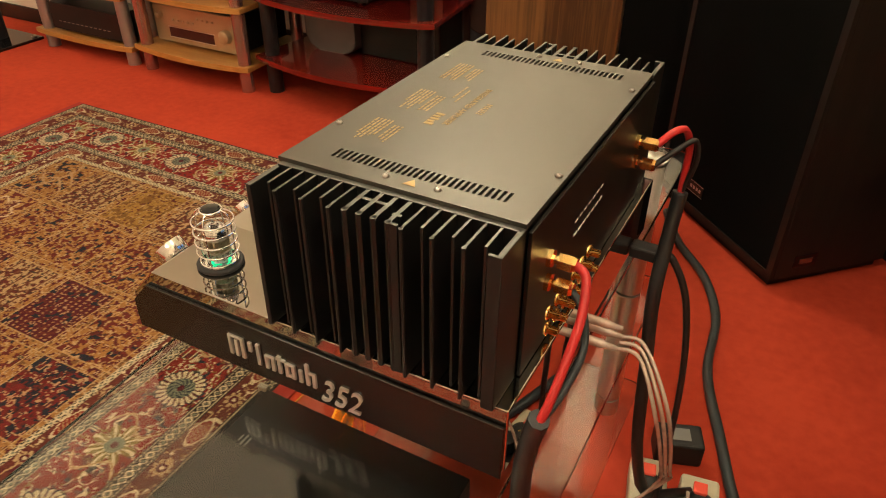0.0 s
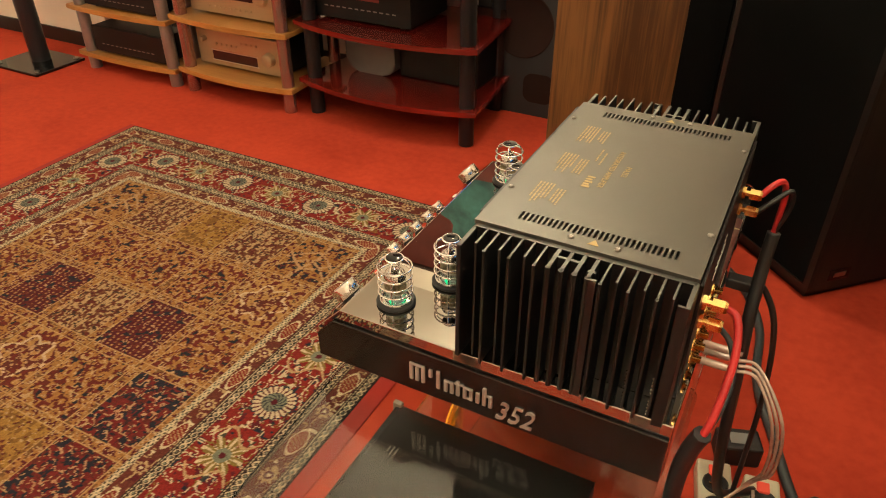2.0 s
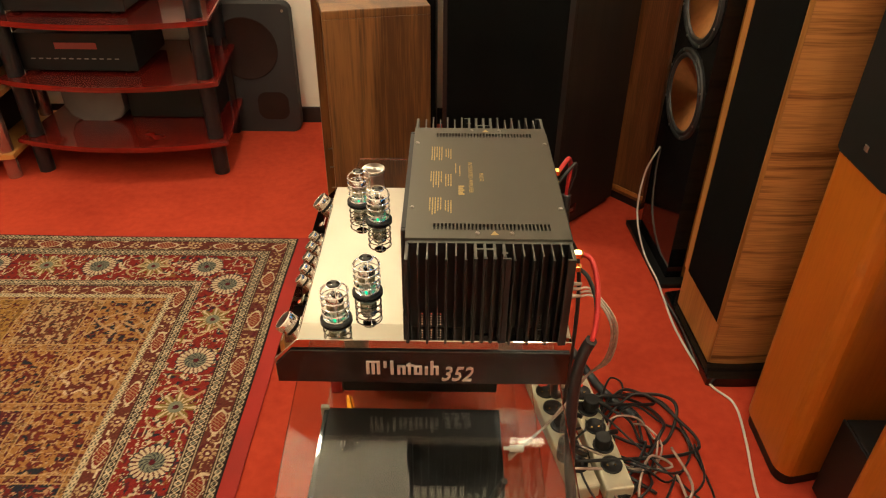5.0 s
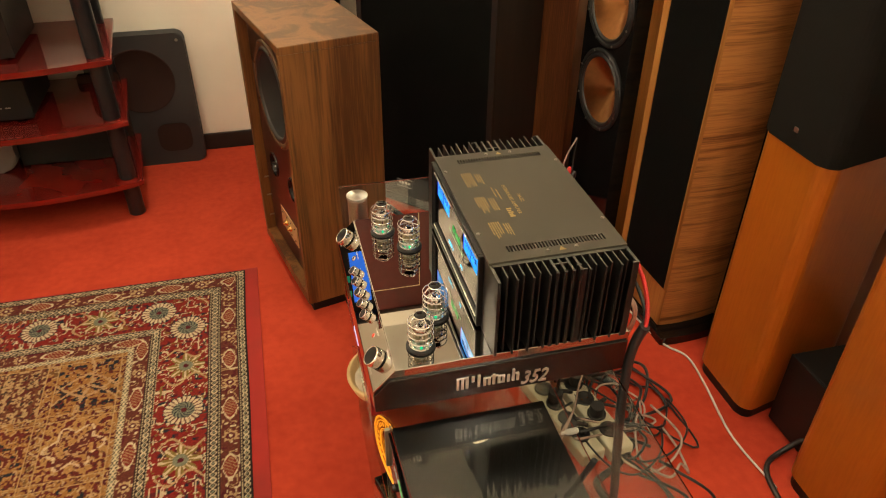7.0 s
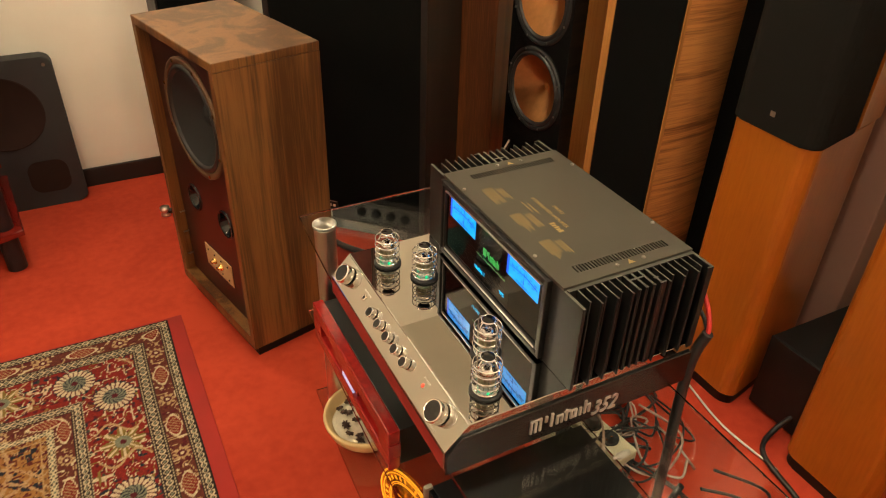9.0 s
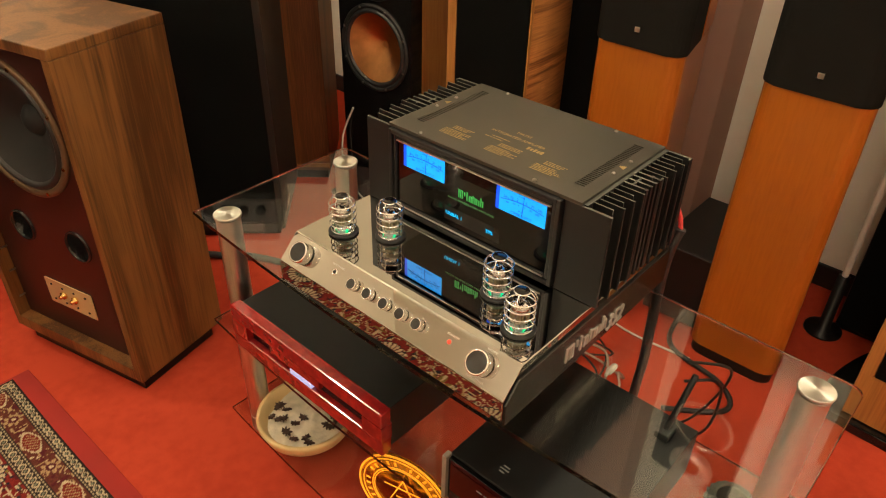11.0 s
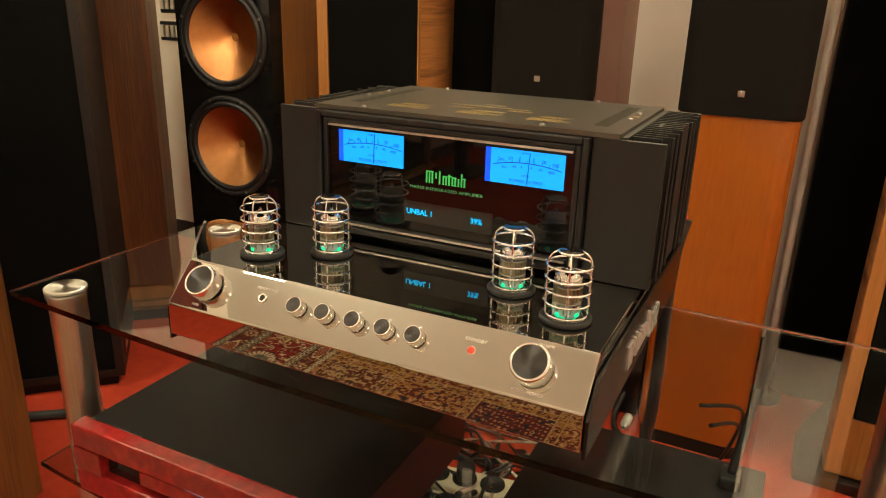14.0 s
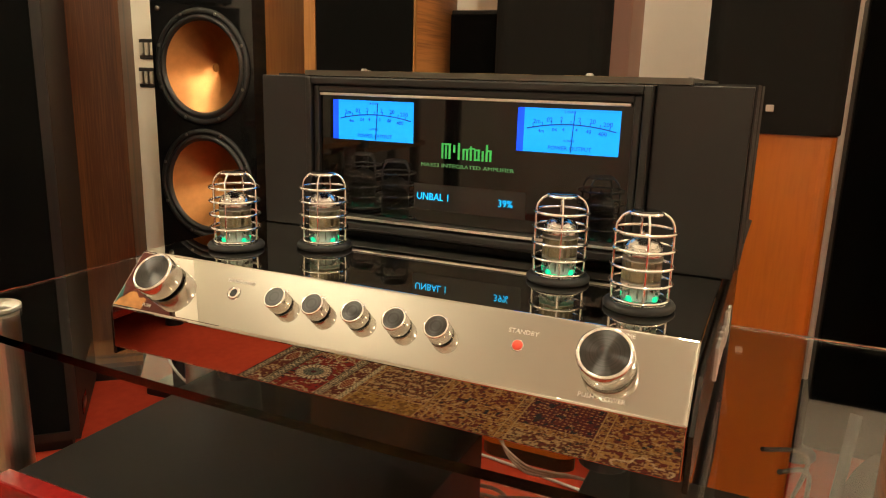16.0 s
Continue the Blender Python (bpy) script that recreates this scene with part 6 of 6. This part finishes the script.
bm = B()
bx(bm, -1.62, -1.26, 2.34, 2.54, 0.1555, 0.37, 0.006)
solo("black_box_speaker", bm, M_BLACK, "black box loudspeaker on the lowest red shelf", "loudspeaker")
bm = B()
prism(bm, rounded(-0.12, 0.12, 0.0, 0.2, 0.06), 0.14, Matrix(((1, 0, 0, 0), (0, 0, 1, 0), (0, 1, 0, 0), (0, 0, 0, 1))), 0.01)
solo("grey_round_speaker", bm, plain("dull_grey_plastic", (0.16, 0.14, 0.13), 0.35, vary=0.15), "dull grey rounded loudspeaker on the lowest red shelf", "loudspeaker", pose(-1.74, 2.3, 0.1555))


def stand():
    t = thing("loudspeaker_stand", "black metal loudspeaker stand with a thick pole and flat base", "stand", -3.52, 2.0, 0)
    bm = B()
    bx(bm, -0.17, 0.17, -0.14, 0.14, 0.0, 0.014, 0.003)
    part("base_plate", bm, M_GLOSS, t)
    bm = B()
    cy(bm, (0, 0.02, 0.0142), 0.045, 0.75, seg=28)
    part("pole", bm, M_BLACKPOST, t)
    for x in (-0.14, 0.14):
        for y in (-0.11, 0.11):
            bm = B()
            cy(bm, (x, y, 0.0142), 0.012, 0.006, seg=14)
            part("bolt", bm, M_SCREW, t)


stand()

# ---- power strips and cables ----


def power_strip(x, y, turn, n):
    t = thing("power_strip", "aged beige power strip with round black sockets on the carpet", "power strip", x, y, 0, turn=turn, group="power strips")
    l = 0.07 + n * 0.058
    bm = B()
    bx(bm, -0.034, 0.034, -l / 2, l / 2, 0.0, 0.042, 0.006)
    part("body", bm, M_BEIGE, t)
    for k in range(n):
        bm = B()
        lathe(bm, [(0.025, 0.0425), (0.025, 0.047), (0.021, 0.047), (0.020, 0.0432), (0, 0.0432)], Matrix.Translation((0, -l / 2 + 0.065 + k * 0.058, 0)), 28)
        s = part("socket", bm, M_RUBBER, t, "round black socket")
        for q in (-0.009, 0.009):
            bm = B()
            cy(bm, (q, -l / 2 + 0.065 + k * 0.058, 0.0433), 0.0025, 0.0008, seg=10)
            part("pin_hole", bm, M_GOLD, s)
    bm = B()
    bx(bm, -0.012, 0.012, l / 2 - 0.045, l / 2 - 0.02, 0.0425, 0.050, 0.002)
    part("switch", bm, M_REDLED, t, "red lit switch")


power_strip(-0.03, 0.80, 12, 5)
power_strip(0.055, 0.80, 9, 5)
for x, y, a in ((-0.028, 0.81, 10), (0.06, 0.74, 40), (0.052, 0.86, -20), (-0.035, 0.70, 0)):
    bm = B()
    cy(bm, (0, 0, 0.0478), 0.019, 0.032, seg=20, bevel=0.003)
    sweep(bm, [(0, 0, 0.07), (0.02, 0, 0.075), (0.05, 0, 0.06)], 0.006, 8, 4)
    solo("mains_plug", bm, M_RUBBER, "round black mains plug in a power strip socket", "plug", pose(x, y, 0, 0, 0, a), group="mains plugs")
t = thing("plug_adapter", "black plug-in power adapter standing at the power strip", "adapter", -0.03, 1.048, 0, turn=20)
bm = B()
bx(bm, -0.045, 0.045, -0.03, 0.03, 0.0, 0.055, 0.006)
part("case", bm, M_RUBBER, t)
bm = B()
bx(bm, -0.02, 0.02, -0.015, 0.015, 0.0552, 0.056)
part("label", bm, M_GREYPLASTIC, t)


def cable(pts, r, mat, label, category="cable", group="cables", n=8):
    bm = B()
    sweep(bm, pts, r, 8, n)
    return solo("cable", bm, mat, label, category, group=group)


# loudspeaker cables on the binding posts
cable([(-0.118, 0.458, 0.790), (-0.105, 0.448, 0.788), (-0.098, 0.425, 0.768), (-0.098, 0.400, 0.745), (-0.101, 0.380, 0.717), (-0.106, 0.372, 0.695)], 0.0040, M_REDSLEEVE, "red sleeved loudspeaker lead on a binding post", group="speaker leads")
cable([(-0.118, 0.458, 0.764), (-0.104, 0.452, 0.752), (-0.094, 0.430, 0.730), (-0.097, 0.395, 0.712), (-0.106, 0.372, 0.695)], 0.0033, M_GREYCABLE, "dark grey loudspeaker lead on a binding post", group="speaker leads")
cable([(-0.106, 0.372, 0.700), (-0.114, 0.378, 0.663), (-0.118, 0.380, 0.610), (-0.114, 0.380, 0.500), (-0.098, 0.385, 0.360), (-0.06, 0.42, 0.15), (-0.02, 0.55, 0.03), (0.06, 0.6, 0.012), (0.14, 0.66, 0.012)], 0.0092, M_CABLE, "thick black loudspeaker cable hanging behind the amplifier")
cable([(-0.118, 0.722, 0.785), (-0.106, 0.735, 0.797), (-0.096, 0.752, 0.795), (-0.090, 0.764, 0.770), (-0.090, 0.769, 0.735), (-0.090, 0.769, 0.706)], 0.0042, M_REDSLEEVE, "red sleeved loudspeaker lead on a binding post", group="speaker leads")
cable([(-0.118, 0.722, 0.760), (-0.100, 0.738, 0.775), (-0.084, 0.752, 0.785), (-0.080, 0.765, 0.755), (-0.090, 0.769, 0.710)], 0.0033, M_CABLE, "dark loudspeaker lead on a binding post", group="speaker leads")
cable([(-0.090, 0.769, 0.712), (-0.091, 0.755, 0.660), (-0.089, 0.725, 0.585), (-0.081, 0.729, 0.476), (-0.070, 0.750, 0.300), (-0.05, 0.83, 0.12), (-0.01, 0.9, 0.06), (0.04, 0.98, 0.012)], 0.009, M_CABLE, "thick black loudspeaker cable hanging behind the amplifier")
cable([(-0.27, 1.95, 0.014), (-0.2, 1.8, 0.013), (-0.1, 1.66, 0.013), (-0.04, 1.5, 0.013), (-0.02, 1.3, 0.013), (0.04, 1.12, 0.013), (0.1, 0.96, 0.013), (0.17, 0.86, 0.013)], 0.011, M_GREYCABLE, "thick blue-grey cable lying across the red carpet")
cable([(-0.098, 0.753, 0.630), (-0.080, 0.755, 0.627), (-0.052, 0.76, 0.56), (-0.035, 0.78, 0.4), (-0.03, 0.80, 0.12), (-0.03, 0.81, 0.08)], 0.0045, M_CABLE, "thin black mains cable down to the power strip")
for k in range(3):
    o = 0.005 * k
    cable([(-0.089, 0.545 + 2 * o, 0.645), (-0.065, 0.545 + 2 * o, 0.642), (-0.036 + o, 0.52 + o, 0.60), (-0.022 + o, 0.57, 0.48), (-0.028 + o, 0.665 + o, 0.34), (-0.07, 0.62, 0.30 + o), (-0.13, 0.52, 0.345), (-0.20, 0.44 - o, 0.365)], 0.0022, M_CLEARCABLE, "pale clear-jacketed interconnect cable", group="interconnects")
for y, z in ((0.545, 0.645), (0.565, 0.645), (0.555, 0.663)):
    bm = B()
    lathe(bm, [(0.0040, 0.0), (0.0047, 0.002), (0.0047, 0.028), (0.0036, 0.032), (0.0026, 0.044), (0, 0.044)], Matrix.Translation((-0.1318, y, z)) @ AX["x"], 16)
    solo("phono_plug", bm, M_CLEARCABLE, "pale phono plug pushed into the amplifier's socket", "plug", group="phono plugs")
bm = B()
bx(bm, -0.1315, -0.095, 0.742, 0.764, 0.622, 0.638, 0.003)
solo("mains_connector", bm, M_RUBBER, "black mains connector in the back of the amplifier", "plug")
# white lead past the towers
cable([(0.372, 1.7, 0.36), (0.352, 1.74, 0.24), (0.345, 1.72, 0.10), (0.352, 1.6, 0.022), (0.36, 1.44, 0.02), (0.365, 1.36, 0.006), (0.365, 1.2, 0.006), (0.395, 1.0, 0.006), (0.44, 0.92, 0.006), (0.43, 0.8, 0.006), (0.40, 0.62, 0.006), (0.415, 0.45, 0.006)], 0.0032, M_WHITECABLE, "thin white loudspeaker wire along the feet of the towers")
cable([(0.62, 0.45, 0.2), (0.56, 0.51, 0.1), (0.5, 0.54, 0.02), (0.42, 0.5, 0.009), (0.38, 0.35, 0.009), (0.3, 0.3, 0.009), (0.2, 0.42, 0.009)], 0.007, M_CABLE, "black cable between the orange loudspeakers and the rack")
rr = random.Random(12)
for k in range(13):
    cx, cy0 = rr.uniform(0.10, 0.2), rr.uniform(0.58, 0.86)
    pts, a, z = [], rr.uniform(0, 6.28), 0.008
    ra, rb = rr.uniform(0.05, 0.14), rr.uniform(0.08, 0.2)
    start = (rr.uniform(-0.04, 0.06), rr.uniform(0.66, 0.92), 0.06)
    pts.append(start)
    for q in range(rr.randint(6, 13)):
        a += rr.uniform(0.6, 0.95)
        z = 0.006 + 0.045 * rr.random() * (q % 3 > 0)
        pts.append((cx + ra * math.cos(a) + rr.uniform(-0.012, 0.012), cy0 + rb * math.sin(a) + rr.uniform(-0.02, 0.02), z))
    cable(pts, rr.choice((0.0028, 0.0034, 0.0042)), M_CABLE if k % 6 else M_CLEARCABLE, "thin black cable coiled in a tangle on the carpet" if k % 6 else "thin pale cable coiled in a tangle on the carpet", group="tangled cables", n=6)
for k in range(2):
    x = -0.10 + 0.05 * k
    cable([(x, 0.30 + 0.02 * k, 0.40), (x + 0.09, 0.26, 0.35), (x + 0.16, 0.28 + 0.03 * k, 0.15), (x + 0.2, 0.38, 0.03), (0.14, 0.5 + 0.03 * k, 0.012), (0.08, 0.62 + 0.04 * k, 0.02)], 0.003, M_CABLE, "black cable hanging behind the glass rack", group="hanging cables")
for x, y, a in ((-0.215, 0.40, 0), (0.13, 0.70, 75)):
    bm = B()
    m = AX["x"]
    lathe(bm, [(0.003, 0), (0.003, 0.01), (0.006, 0.01), (0.006, 0.03), (0.004, 0.034), (0, 0.034)], m, 14)
    solo("loose_phono_plug", bm, M_WHITECABLE, "loose white phono plug lying unconnected", "plug", pose(x, y, 0.43 if x < 0 else 0.012, 0, 0, a), group="loose plugs")
